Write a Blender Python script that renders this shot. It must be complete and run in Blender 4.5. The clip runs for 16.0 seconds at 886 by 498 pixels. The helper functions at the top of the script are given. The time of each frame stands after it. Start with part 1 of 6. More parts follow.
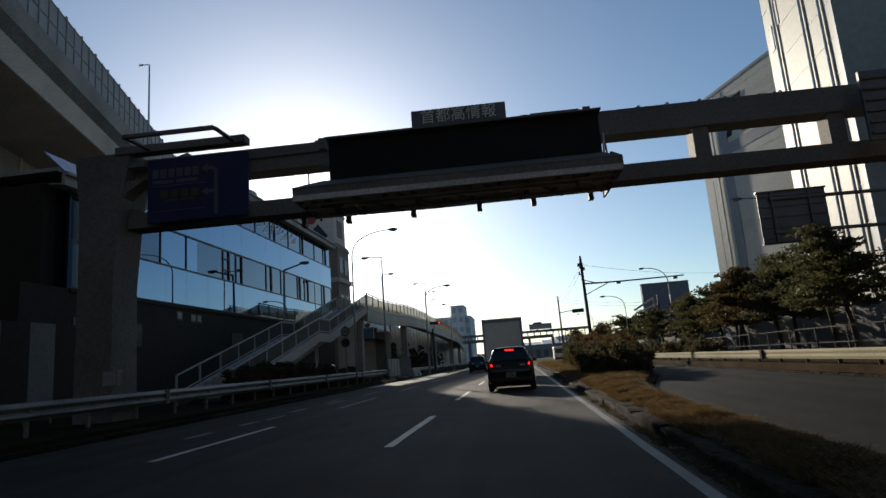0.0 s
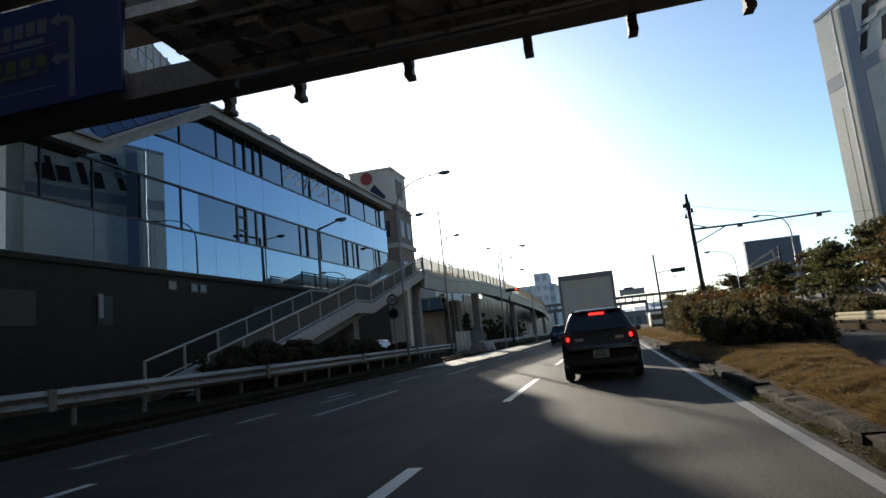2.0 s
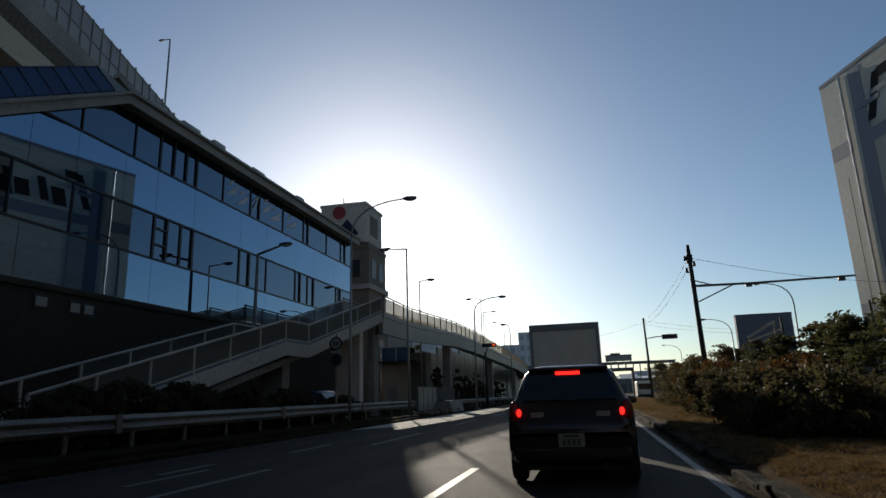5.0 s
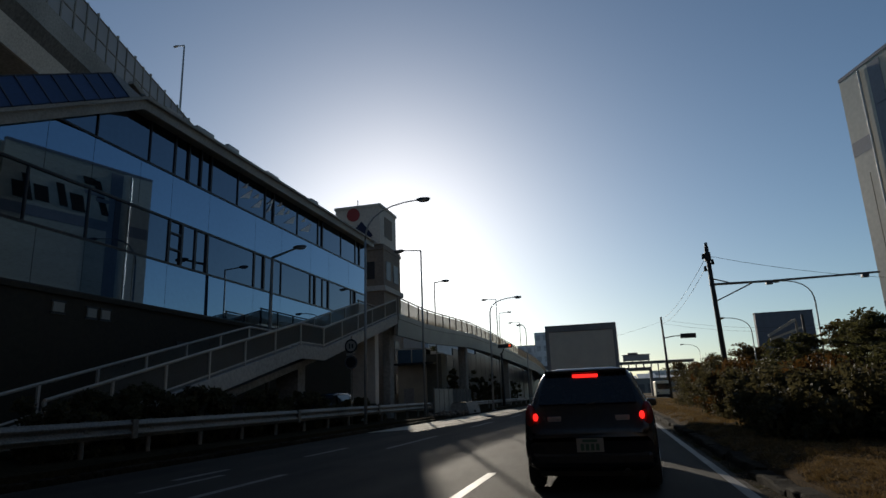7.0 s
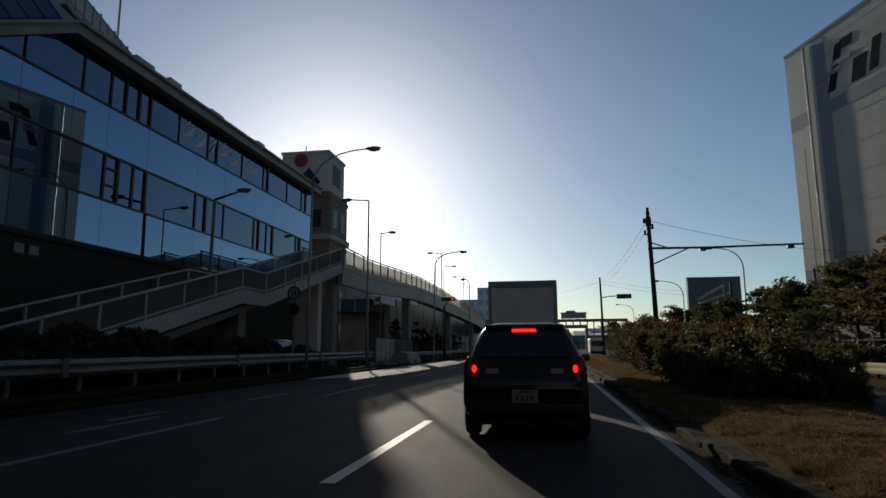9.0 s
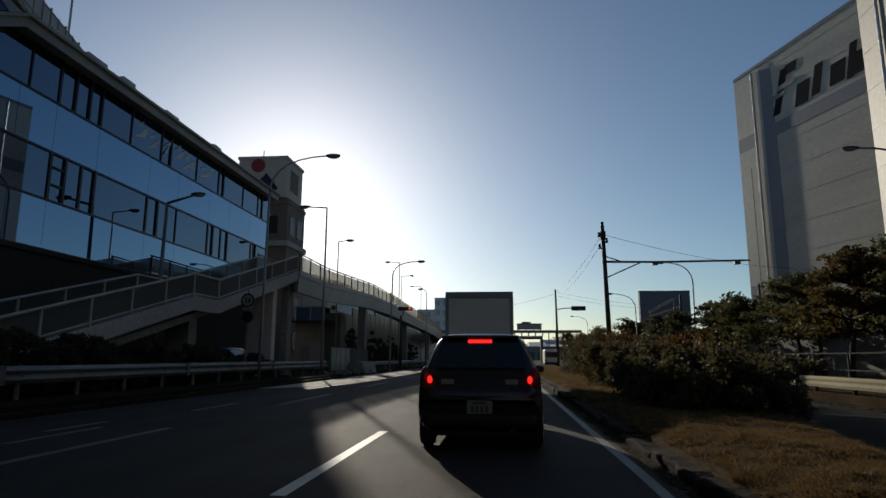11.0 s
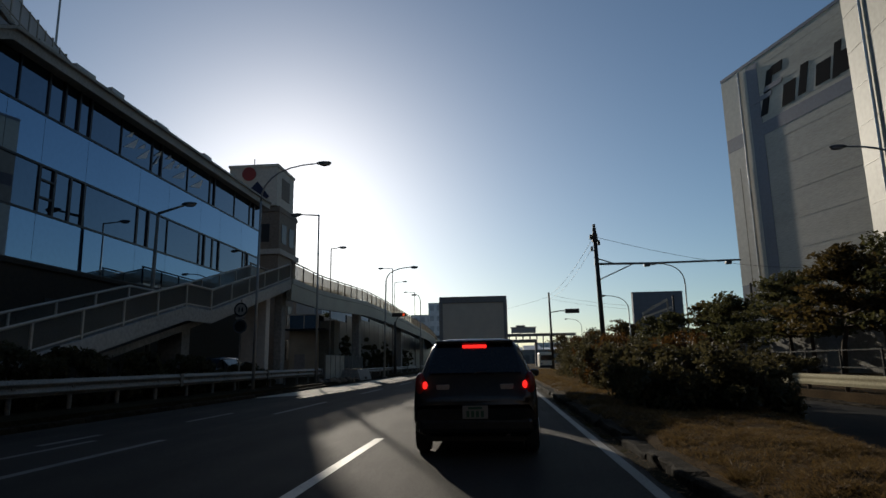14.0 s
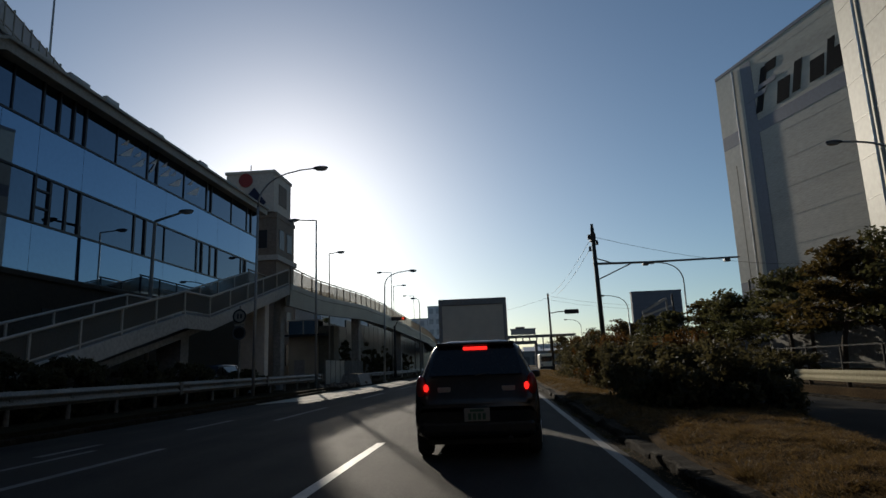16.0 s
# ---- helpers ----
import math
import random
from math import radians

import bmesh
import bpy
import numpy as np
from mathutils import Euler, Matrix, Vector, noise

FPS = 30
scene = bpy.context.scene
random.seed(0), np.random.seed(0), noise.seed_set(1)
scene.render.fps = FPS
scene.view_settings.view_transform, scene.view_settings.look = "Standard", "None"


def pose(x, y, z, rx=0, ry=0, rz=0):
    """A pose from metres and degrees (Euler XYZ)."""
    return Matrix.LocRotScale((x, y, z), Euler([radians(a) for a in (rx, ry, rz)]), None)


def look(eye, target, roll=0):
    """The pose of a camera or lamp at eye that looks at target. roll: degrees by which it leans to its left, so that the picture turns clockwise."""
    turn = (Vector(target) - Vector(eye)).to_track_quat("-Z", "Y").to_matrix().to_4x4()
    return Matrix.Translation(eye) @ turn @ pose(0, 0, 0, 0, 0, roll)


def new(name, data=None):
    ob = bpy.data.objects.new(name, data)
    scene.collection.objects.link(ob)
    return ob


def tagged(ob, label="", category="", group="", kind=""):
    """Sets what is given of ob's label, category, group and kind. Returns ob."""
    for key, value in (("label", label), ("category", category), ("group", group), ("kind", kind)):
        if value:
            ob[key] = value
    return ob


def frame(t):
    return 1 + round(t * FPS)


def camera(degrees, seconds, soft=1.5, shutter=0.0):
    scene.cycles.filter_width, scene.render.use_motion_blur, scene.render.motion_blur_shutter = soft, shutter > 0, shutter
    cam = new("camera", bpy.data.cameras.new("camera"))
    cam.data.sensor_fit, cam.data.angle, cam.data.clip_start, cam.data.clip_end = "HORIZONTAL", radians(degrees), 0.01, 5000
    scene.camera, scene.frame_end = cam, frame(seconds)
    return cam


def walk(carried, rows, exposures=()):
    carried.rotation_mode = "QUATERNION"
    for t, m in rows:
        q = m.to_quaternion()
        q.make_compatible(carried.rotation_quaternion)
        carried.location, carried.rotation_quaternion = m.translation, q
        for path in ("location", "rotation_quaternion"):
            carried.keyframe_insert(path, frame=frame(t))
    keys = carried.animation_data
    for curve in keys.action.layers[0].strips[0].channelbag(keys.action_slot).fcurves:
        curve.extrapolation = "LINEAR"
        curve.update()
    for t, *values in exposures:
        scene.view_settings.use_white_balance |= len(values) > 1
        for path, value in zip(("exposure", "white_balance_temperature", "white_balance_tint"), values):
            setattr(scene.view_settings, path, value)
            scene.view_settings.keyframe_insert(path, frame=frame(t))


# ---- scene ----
cam = camera(71.6, 16.0)
PATH = [
    (0, (0.434, 1.732, 1.152), (0.219, 3.687, 1.515), -4.4),
    (0.5, (0.362, 4.131, 1.133), (0.117, 6.083, 1.493), -2.7),
    (1, (0.322, 6.252, 1.155), (-0.014, 8.201, 1.457), -0.6),
    (1.5, (0.307, 8.227, 1.137), (-0.117, 10.164, 1.396), -0.9),
    (2, (0.329, 10.023, 1.140), (-0.161, 11.939, 1.438), -5.8),
    (2.5, (0.349, 11.510, 1.146), (-0.150, 13.408, 1.531), -4.9),
    (3, (0.353, 12.937, 1.143), (-0.031, 14.863, 1.521), -2.7),
    (3.5, (0.368, 13.871, 1.164), (-0.107, 15.769, 1.578), -1.4),
    (4, (0.399, 14.623, 1.177), (-0.033, 16.534, 1.579), -2.2),
    (4.5, (0.394, 14.972, 1.181), (-0.044, 16.873, 1.624), -1.1),
    (4.7, (0.396, 15.218, 1.157), (-0.052, 17.111, 1.620), -1.6),
    (6.8, (0.397, 15.415, 1.218), (-0.028, 17.310, 1.691), -2.3),
    (7, (0.388, 15.444, 1.203), (-0.100, 17.329, 1.675), -2.2),
    (7.5, (0.382, 15.465, 1.197), (-0.145, 17.353, 1.635), -2.2),
    (8, (0.386, 15.432, 1.206), (-0.076, 17.327, 1.655), -2.9),
    (8.5, (0.383, 15.438, 1.201), (0.002, 17.362, 1.606), -1),
    (9, (0.386, 15.434, 1.194), (0.056, 17.383, 1.511), -0.3),
    (9.5, (0.393, 15.423, 1.199), (0.122, 17.389, 1.448), 0.2),
    (9.7, (0.379, 15.436, 1.196), (0.183, 17.408, 1.479), 0.9),
    (12, (0.395, 15.408, 1.204), (0.204, 17.363, 1.560), -0.5),
    (12.5, (0.386, 15.436, 1.202), (0.210, 17.398, 1.563), -1),
    (13, (0.391, 15.398, 1.212), (0.216, 17.353, 1.573), -1.1),
    (13.5, (0.398, 15.389, 1.215), (0.224, 17.340, 1.583), -1.4),
    (14, (0.392, 15.403, 1.207), (0.222, 17.359, 1.570), -1),
    (14.5, (0.389, 15.431, 1.204), (0.222, 17.391, 1.575), -1.3),
    (15, (0.388, 15.430, 1.205), (0.217, 17.390, 1.576), -1.4),
    (15.5, (0.397, 15.379, 1.210), (0.232, 17.328, 1.582), -1.4),
    (16, (0.381, 15.453, 1.199), (0.217, 17.415, 1.573), -2.1),
]
EXPOSURES = [(0.0, 0.5), (0.8, 0.82), (1.5, 1.32), (2.1, 1.32), (2.6, 1.22), (3.0, 0.9), (3.5, 0.68), (4.0, 0.55), (4.5, 0.36), (6.9, -0.05), (9.0, -0.1), (16.0, -0.05)]
walk(cam, [(t, look(eye, target, roll)) for t, eye, target, roll in PATH], EXPOSURES)

# ---- world and sun ----
SUN = Vector((-0.317, 0.909, 0.268)).normalized()
world = bpy.data.worlds.new("sky")
scene.world = world
world.use_nodes = True
wn = world.node_tree.nodes
clear, haze, both = wn.new("ShaderNodeTexSky"), wn.new("ShaderNodeTexSky"), wn.new("ShaderNodeMix")
for sky, air, dust, ozone in ((clear, 1.0, 0.2, 3.2), (haze, 0.15, 3.0, 0.6)):
    sky.sky_type, sky.sun_disc = "NISHITA", False
    sky.sun_elevation, sky.sun_rotation = math.asin(SUN.z), math.atan2(SUN.x, SUN.y)
    sky.air_density, sky.dust_density, sky.ozone_density = air, dust, ozone
both.data_type = "RGBA"
both.inputs["Factor"].default_value = 0.125
tone = wn.new("ShaderNodeMix")
tone.data_type, tone.blend_type = "RGBA", "MULTIPLY"
tone.inputs["Factor"].default_value = 1.0
tone.inputs["B"].default_value = (0.93, 1.0, 0.985, 1)
world.node_tree.links.new(clear.outputs[0], tone.inputs["A"])
world.node_tree.links.new(tone.outputs["Result"], both.inputs["A"])
world.node_tree.links.new(haze.outputs[0], both.inputs["B"])
world.node_tree.links.new(both.outputs["Result"], wn["Background"].inputs[0])
wn["Background"].inputs[1].default_value = 0.08
sun = new("sun", bpy.data.lights.new("sun", "SUN"))
sun.data.energy, sun.data.angle, sun.data.color = 3.5, radians(0.53), (1.0, 0.90, 0.75)
sun.matrix_world = look(SUN * 100, (0, 0, 0))


# ---- materials ----
def mat(name, base, rough=0.7, metal=0.0, scale=3.0, vary=0.25, bump=0.0, bump_scale=60.0, second=None, island=0.0,
        stretch=(1, 1, 1), emit=None, strength=0.0, pieces=0.0, gloss=0.5):
    """A surface with variation at two scales: broad stains and fine grain."""
    m = bpy.data.materials.new(name)
    m.use_nodes = True
    n, l = m.node_tree.nodes, m.node_tree.links
    p = n["Principled BSDF"]
    p.inputs["Roughness"].default_value, p.inputs["Metallic"].default_value = rough, metal
    p.inputs["Specular IOR Level"].default_value = gloss
    co = n.new("ShaderNodeTexCoord")
    mp = n.new("ShaderNodeMapping")
    mp.inputs["Scale"].default_value = stretch
    l.new(co.outputs["Object"], mp.inputs["Vector"])
    broad, fine = n.new("ShaderNodeTexNoise"), n.new("ShaderNodeTexNoise")
    broad.inputs["Scale"].default_value, fine.inputs["Scale"].default_value = scale * 0.25, scale * 8
    broad.inputs["Detail"].default_value, fine.inputs["Detail"].default_value = 5, 4
    for t in (broad, fine):
        l.new(mp.outputs[0], t.inputs["Vector"])
    both = n.new("ShaderNodeMath")
    both.operation = "ADD"
    l.new(broad.outputs["Fac"], both.inputs[0])
    l.new(fine.outputs["Fac"], both.inputs[1])
    last = both.outputs[0]
    for amount, node, out in ((island, "ShaderNodeNewGeometry", "Random Per Island"), (pieces, "ShaderNodeObjectInfo", "Random")):
        if amount:
            r = n.new(node)
            k = n.new("ShaderNodeMath")
            k.operation = "MULTIPLY_ADD"
            k.inputs[1].default_value = amount
            l.new(r.outputs[out], k.inputs[0])
            l.new(last, k.inputs[2])
            sub = n.new("ShaderNodeMath")
            sub.operation = "SUBTRACT"
            sub.inputs[1].default_value = amount / 2
            l.new(k.outputs[0], sub.inputs[0])
            last = sub.outputs[0]
    ramp = n.new("ShaderNodeMapRange")
    ramp.inputs["From Min"].default_value, ramp.inputs["From Max"].default_value = 0.7, 1.3
    l.new(last, ramp.inputs["Value"])
    mix = n.new("ShaderNodeMix")
    mix.data_type = "RGBA"
    dark = [c * (1 - vary) for c in base]
    light = second or [min(1, c * (1 + vary)) for c in base]
    mix.inputs["A"].default_value, mix.inputs["B"].default_value = (*dark, 1), (*light, 1)
    l.new(ramp.outputs[0], mix.inputs["Factor"])
    l.new(mix.outputs["Result"], p.inputs["Base Color"])
    if bump:
        b = n.new("ShaderNodeBump")
        g = n.new("ShaderNodeTexNoise")
        g.inputs["Scale"].default_value, g.inputs["Detail"].default_value = bump_scale, 3
        l.new(mp.outputs[0], g.inputs["Vector"])
        l.new(g.outputs["Fac"], b.inputs["Height"])
        b.inputs["Strength"].default_value, b.inputs["Distance"].default_value = bump, 0.02
        l.new(b.outputs[0], p.inputs["Normal"])
    if emit:
        p.inputs["Emission Color"].default_value = (*emit, 1)
        p.inputs["Emission Strength"].default_value = strength
    return m


def thin(name, base, through_light, vary=0.2, scale=4.0, clear=0.0, island=0.0):
    """A sheet or leaf that lets part of the light through."""
    m = mat(name, base, 0.7, 0, scale, vary, island=island, gloss=0.2)
    n, l = m.node_tree.nodes, m.node_tree.links
    tr = n.new("ShaderNodeBsdfTranslucent")
    tr.inputs[0].default_value = (*through_light, 1)
    mx = n.new("ShaderNodeMixShader")
    mx.inputs[0].default_value = 0.4
    l.new(n["Principled BSDF"].outputs[0], mx.inputs[1])
    l.new(tr.outputs[0], mx.inputs[2])
    last = mx
    if clear:
        tp = n.new("ShaderNodeBsdfTransparent")
        m2 = n.new("ShaderNodeMixShader")
        m2.inputs[0].default_value = clear
        l.new(mx.outputs[0], m2.inputs[1])
        l.new(tp.outputs[0], m2.inputs[2])
        last = m2
    l.new(last.outputs[0], n["Material Output"].inputs["Surface"])
    return m


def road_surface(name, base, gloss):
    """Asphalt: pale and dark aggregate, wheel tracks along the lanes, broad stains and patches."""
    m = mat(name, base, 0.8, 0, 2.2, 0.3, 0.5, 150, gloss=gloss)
    n, l = m.node_tree.nodes, m.node_tree.links
    p = n["Principled BSDF"]
    colour = p.inputs["Base Color"].links[0].from_socket
    co = n.new("ShaderNodeTexCoord")
    for scale, stretch, detail, low, high in ((1.0, (1.6, 0.05, 1), 3, 0.72, 1.22), (0.22, (1, 0.5, 1), 5, 0.78, 1.2), (55.0, (1, 1, 1), 2, 0.45, 1.7)):
        mp, tx, mr, mul = n.new("ShaderNodeMapping"), n.new("ShaderNodeTexNoise"), n.new("ShaderNodeMapRange"), n.new("ShaderNodeMix")
        mp.inputs["Scale"].default_value = stretch
        tx.inputs["Scale"].default_value, tx.inputs["Detail"].default_value = scale, detail
        mr.inputs["From Min"].default_value, mr.inputs["From Max"].default_value = 0.3, 0.7
        mr.inputs["To Min"].default_value, mr.inputs["To Max"].default_value = low, high
        mul.data_type, mul.blend_type = "RGBA", "MULTIPLY"
        mul.inputs["Factor"].default_value = 1.0
        l.new(co.outputs["Object"], mp.inputs["Vector"])
        l.new(mp.outputs[0], tx.inputs["Vector"])
        l.new(tx.outputs["Fac"], mr.inputs["Value"])
        l.new(colour, mul.inputs["A"])
        l.new(mr.outputs[0], mul.inputs["B"])
        colour = mul.outputs["Result"]
    l.new(colour, p.inputs["Base Color"])
    return m


# Darker than real asphalt: part of the road's shade is put into the colour.
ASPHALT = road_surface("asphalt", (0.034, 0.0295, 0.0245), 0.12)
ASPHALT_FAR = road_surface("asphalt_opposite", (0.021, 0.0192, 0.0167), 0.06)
PAINT = mat("road_paint", (0.46, 0.435, 0.375), 0.6, 0, 5, 0.3, 0.2, 120)
# Worn edge paint, darkened further: the shade over this line is in its colour.
PAINT_EDGE_SHADED = mat("road_paint_edge_shaded", (0.115, 0.107, 0.092), 0.6, 0, 5, 0.4, 0.2, 120)
PAINT_WORN = mat("road_paint_worn", (0.11, 0.11, 0.105), 0.65, 0, 6, 0.6, 0.2, 120)
SOIL = mat("soil", (0.027, 0.0215, 0.012), 0.95, 0, 2, 0.5, 0.6, 30, gloss=0.02)
GROUND = mat("ground_dust", (0.10, 0.095, 0.085), 0.95, 0, 0.3, 0.35, 0.3, 12, gloss=0.05)
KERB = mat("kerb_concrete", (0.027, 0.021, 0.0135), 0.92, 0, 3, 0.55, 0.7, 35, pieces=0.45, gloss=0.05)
CONCRETE = mat("concrete", (0.42, 0.40, 0.36), 0.88, 0, 1.0, 0.25, 0.25, 20)
CONCRETE_DARK = mat("concrete_stained_dark", (0.23, 0.22, 0.20), 0.9, 0, 0.8, 0.35, 0.3, 20)
SOOT = mat("soot_streaked_concrete", (0.085, 0.08, 0.072), 0.92, 0, 1.2, 0.5, 0.3, 20, stretch=(1, 0.6, 0.25))
CREAM = mat("painted_girder", (0.28, 0.265, 0.23), 0.55, 0, 1.2, 0.2, 0.1, 30)
GRATING = mat("galvanised_grating", (0.5, 0.47, 0.41), 0.7, 0, 2, 0.35, 0.2, 60)
GANTRY = mat("gantry_steel", (0.15, 0.137, 0.118), 0.7, 0, 1.5, 0.3, 0.1, 30, gloss=0.2)
GANTRY_DARK = mat("board_black", (0.017, 0.016, 0.0135), 0.7, 0, 4, 0.3, 0.1, 80, gloss=0.15)
STEEL = mat("galvanised_steel", (0.42, 0.42, 0.41), 0.42, 0.75, 3, 0.3, 0.1, 40)
STEEL_DIRTY = mat("weathered_steel", (0.20, 0.185, 0.16), 0.6, 0.4, 2.5, 0.45, 0.15, 40)
POLE = mat("pole_grey", (0.30, 0.30, 0.29), 0.5, 0.4, 3, 0.2)
POLE_DARK = mat("pole_dark_brown", (0.035, 0.030, 0.026), 0.7, 0, 3, 0.3)
POST_BROWN = mat("rusty_post", (0.07, 0.05, 0.035), 0.85, 0, 3, 0.3, gloss=0.1)
WHITE_RAIL = mat("white_painted_rail", (0.42, 0.38, 0.26), 0.9, 0, 2, 0.2, 0.05, 30, gloss=0.05)
# Backlit: shade on the sign face is put into its blue and white.
BLUE = mat("sign_blue_backlit", (0.006, 0.012, 0.066), 0.45, 0, 2, 0.2)
SIGN_WHITE = mat("sign_white_backlit", (0.075, 0.083, 0.095), 0.5, 0, 8, 0.15)
SIGN_GREEN = mat("sign_green_yellow", (0.055, 0.055, 0.02), 0.5, 0, 8, 0.2)
SIGN_BACK = mat("sign_back_grey", (0.10, 0.105, 0.11), 0.5, 0.4, 2, 0.3)
LED = mat("led_letters", (0.70, 0.68, 0.55), 0.6, 0, 8, 0.2)
GLASS = mat("mirror_glass_spandrel", (0.215, 0.31, 0.42), 0.015, 1.0, 0.7, 0.05, 0.006, 0.7, pieces=0.25)
GLASS_DARK = mat("mirror_glass_window", (0.13, 0.17, 0.22), 0.015, 1.0, 0.7, 0.08, 0.006, 0.7, pieces=0.5)
MULLION = mat("dark_window_frame", (0.018, 0.02, 0.025), 0.4, 0.3, 4, 0.2)
FASCIA = mat("fascia_panel", (0.30, 0.28, 0.24), 0.6, 0, 1.5, 0.25, 0.1, 20)
ROOF_BLUE = mat("blue_metal_roof", (0.03, 0.058, 0.135), 0.4, 0.2, 1.5, 0.25, pieces=0.4)
ROOF_PALE = mat("pale_blue_roof", (0.16, 0.22, 0.32), 0.35, 0.2, 1.5, 0.25, pieces=0.5)
GLINT = mat("pale_window_glint", (0.78, 0.80, 0.82), 0.6, 0, 4, 0.2)
RIB = mat("dark_roof_rib", (0.03, 0.035, 0.05), 0.5, 0.2, 3, 0.2)
SLATE = mat("pale_roof_sheet", (0.42, 0.40, 0.36), 0.45, 0.3, 2.5, 0.3, 0.2, 15)
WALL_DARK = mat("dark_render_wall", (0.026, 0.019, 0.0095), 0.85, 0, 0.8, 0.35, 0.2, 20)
WALL_GREY = mat("grey_render_wall", (0.30, 0.29, 0.28), 0.85, 0, 0.6, 0.2, 0.15, 15)
WALL_PALE = mat("pale_render_wall", (0.60, 0.545, 0.47), 0.85, 0, 0.6, 0.15, 0.1, 15)
WALL_STONE = mat("brown_grey_tile_wall", (0.20, 0.16, 0.125), 0.8, 0, 0.7, 0.25, 0.2, 15)
LIT = mat("lit_window", (0.25, 0.24, 0.21), 0.5, 0, 4, 0.1)
RED_DISC = mat("red_sign_disc", (0.30, 0.04, 0.035), 0.5, 0, 2, 0.15)
NAVY = mat("navy_sign", (0.012, 0.016, 0.05), 0.5, 0, 2, 0.15)
CLAD = mat("silver_grey_cladding", (0.375, 0.36, 0.315), 0.5, 0, 0.5, 0.24, 0.14, 1.6, stretch=(1, 0.35, 3.5), gloss=0.4)
CLAD_SUNLIT = mat("cladding_sunlit", (0.41, 0.395, 0.345), 0.5, 0.05, 0.25, 0.14, 0.05, 6)
CLAD_SHAFT = mat("shaft_cladding", (0.30, 0.29, 0.24), 0.55, 0, 0.3, 0.15, 0.1, 6, gloss=0.3)
CLAD_BLUE = mat("blue_grey_stripe", (0.125, 0.14, 0.18), 0.55, 0.1, 0.4, 0.15)
LOGO = mat("dark_sign_shapes", (0.022, 0.022, 0.024), 0.85, 0, 1, 0.2, gloss=0.05)
BARK = mat("bark", (0.075, 0.055, 0.04), 0.95, 0, 6, 0.4, 0.8, 25)
LEAF_DARK = thin("leaf_dark_green", (0.058, 0.054, 0.030), (0.086, 0.074, 0.033), 0.5, 2, island=0.7)
LEAF_PINE = thin("leaf_pine", (0.060, 0.062, 0.030), (0.084, 0.080, 0.030), 0.5, 1.5, island=0.7)
LEAF_RUST = thin("leaf_rust_olive", (0.070, 0.052, 0.022), (0.100, 0.070, 0.022), 0.55, 1.5, island=0.8)
LEAF_AUTUMN = thin("leaf_autumn", (0.060, 0.033, 0.013), (0.10, 0.05, 0.014), 0.5, 1.5, island=0.8)
GRASS = thin("dry_grass", (0.155, 0.099, 0.042), (0.162, 0.102, 0.036), 0.7, 7.0, island=0.7)
STRAW = thin("pale_straw", (0.27, 0.19, 0.095), (0.25, 0.17, 0.07), 0.4, 3.0, island=0.8)
WEED = thin("gutter_weed", (0.045, 0.042, 0.014), (0.06, 0.055, 0.015), 0.5, 2, island=0.8)
LITTER = thin("fallen_leaves", (0.13, 0.078, 0.034), (0.13, 0.07, 0.022), 0.6, 2, island=0.9)
TURF = mat("dry_turf", (0.060, 0.040, 0.021), 0.95, 0, 2.5, 0.55, 0.8, 40, gloss=0.02)
PANEL = thin("railing_panel", (0.36, 0.31, 0.23), (0.46, 0.38, 0.26), 0.25, 2, 0.35)
RAIL_BROWN = mat("brown_railing_paint", (0.16, 0.12, 0.09), 0.6, 0, 3, 0.3)
RAIL_TAN = mat("painted_stair_rail", (0.42, 0.38, 0.32), 0.6, 0, 3, 0.3, 0.05, 40)
MESH = thin("railing_mesh", (0.17, 0.155, 0.13), (0.17, 0.15, 0.12), 0.2, 2, 0.3)
BARRIER = thin("noise_barrier_sheet", (0.34, 0.345, 0.36), (0.40, 0.41, 0.43), 0.15, 2, 0.12)
CAR_BLACK = mat("car_paint_black", (0.016, 0.017, 0.019), 0.22, 0, 2, 0.2)
CAR_GLASS = mat("car_glass", (0.012, 0.014, 0.016), 0.06, 0, 2, 0.2)
RUBBER = mat("rubber", (0.015, 0.015, 0.015), 0.85, 0, 6, 0.3)
PLASTIC = mat("dark_plastic", (0.02, 0.02, 0.021), 0.6, 0, 6, 0.3)
CHROME = mat("wheel_alloy", (0.45, 0.45, 0.46), 0.3, 0.9, 4, 0.15)
BRAKE = mat("brake_lamp_lit", (0.5, 0.02, 0.02), 0.3, 0, 4, 0.1, emit=(1.0, 0.02, 0.015), strength=1.6)
LAMP_CLEAR = mat("lamp_lens", (0.25, 0.24, 0.23), 0.2, 0, 4, 0.2)
LAMP_RED = mat("lamp_red_lens", (0.18, 0.012, 0.012), 0.2, 0, 4, 0.2)
PLATE = mat("number_plate", (0.20, 0.20, 0.185), 0.5, 0, 6, 0.1)
PLATE_INK = mat("plate_ink", (0.03, 0.08, 0.05), 0.6, 0, 6, 0.1)
TRUCK_WHITE = mat("truck_box_white", (0.80, 0.74, 0.59), 0.5, 0, 0.5, 0.07)
TRUCK_TRIM = mat("truck_box_trim", (0.30, 0.31, 0.30), 0.5, 0.3, 2, 0.2)
WIRE = mat("cable_black", (0.015, 0.015, 0.015), 0.7, 0, 4, 0.1)
# Distance haze is painted in: pale blue-grey walls and washed-out windows.
HAZE_BLUE = mat("far_building_haze_grey_blue", (0.52, 0.55, 0.58), 0.8, 0, 0.1, 0.15)
HAZE_WIN = mat("far_window_haze", (0.32, 0.35, 0.38), 0.4, 0, 0.1, 0.15)
RED_SIGNAL = mat("red_signal_lens", (0.6, 0.05, 0.02), 0.4, 0, 4, 0.1, emit=(1.0, 0.10, 0.03), strength=0.7)


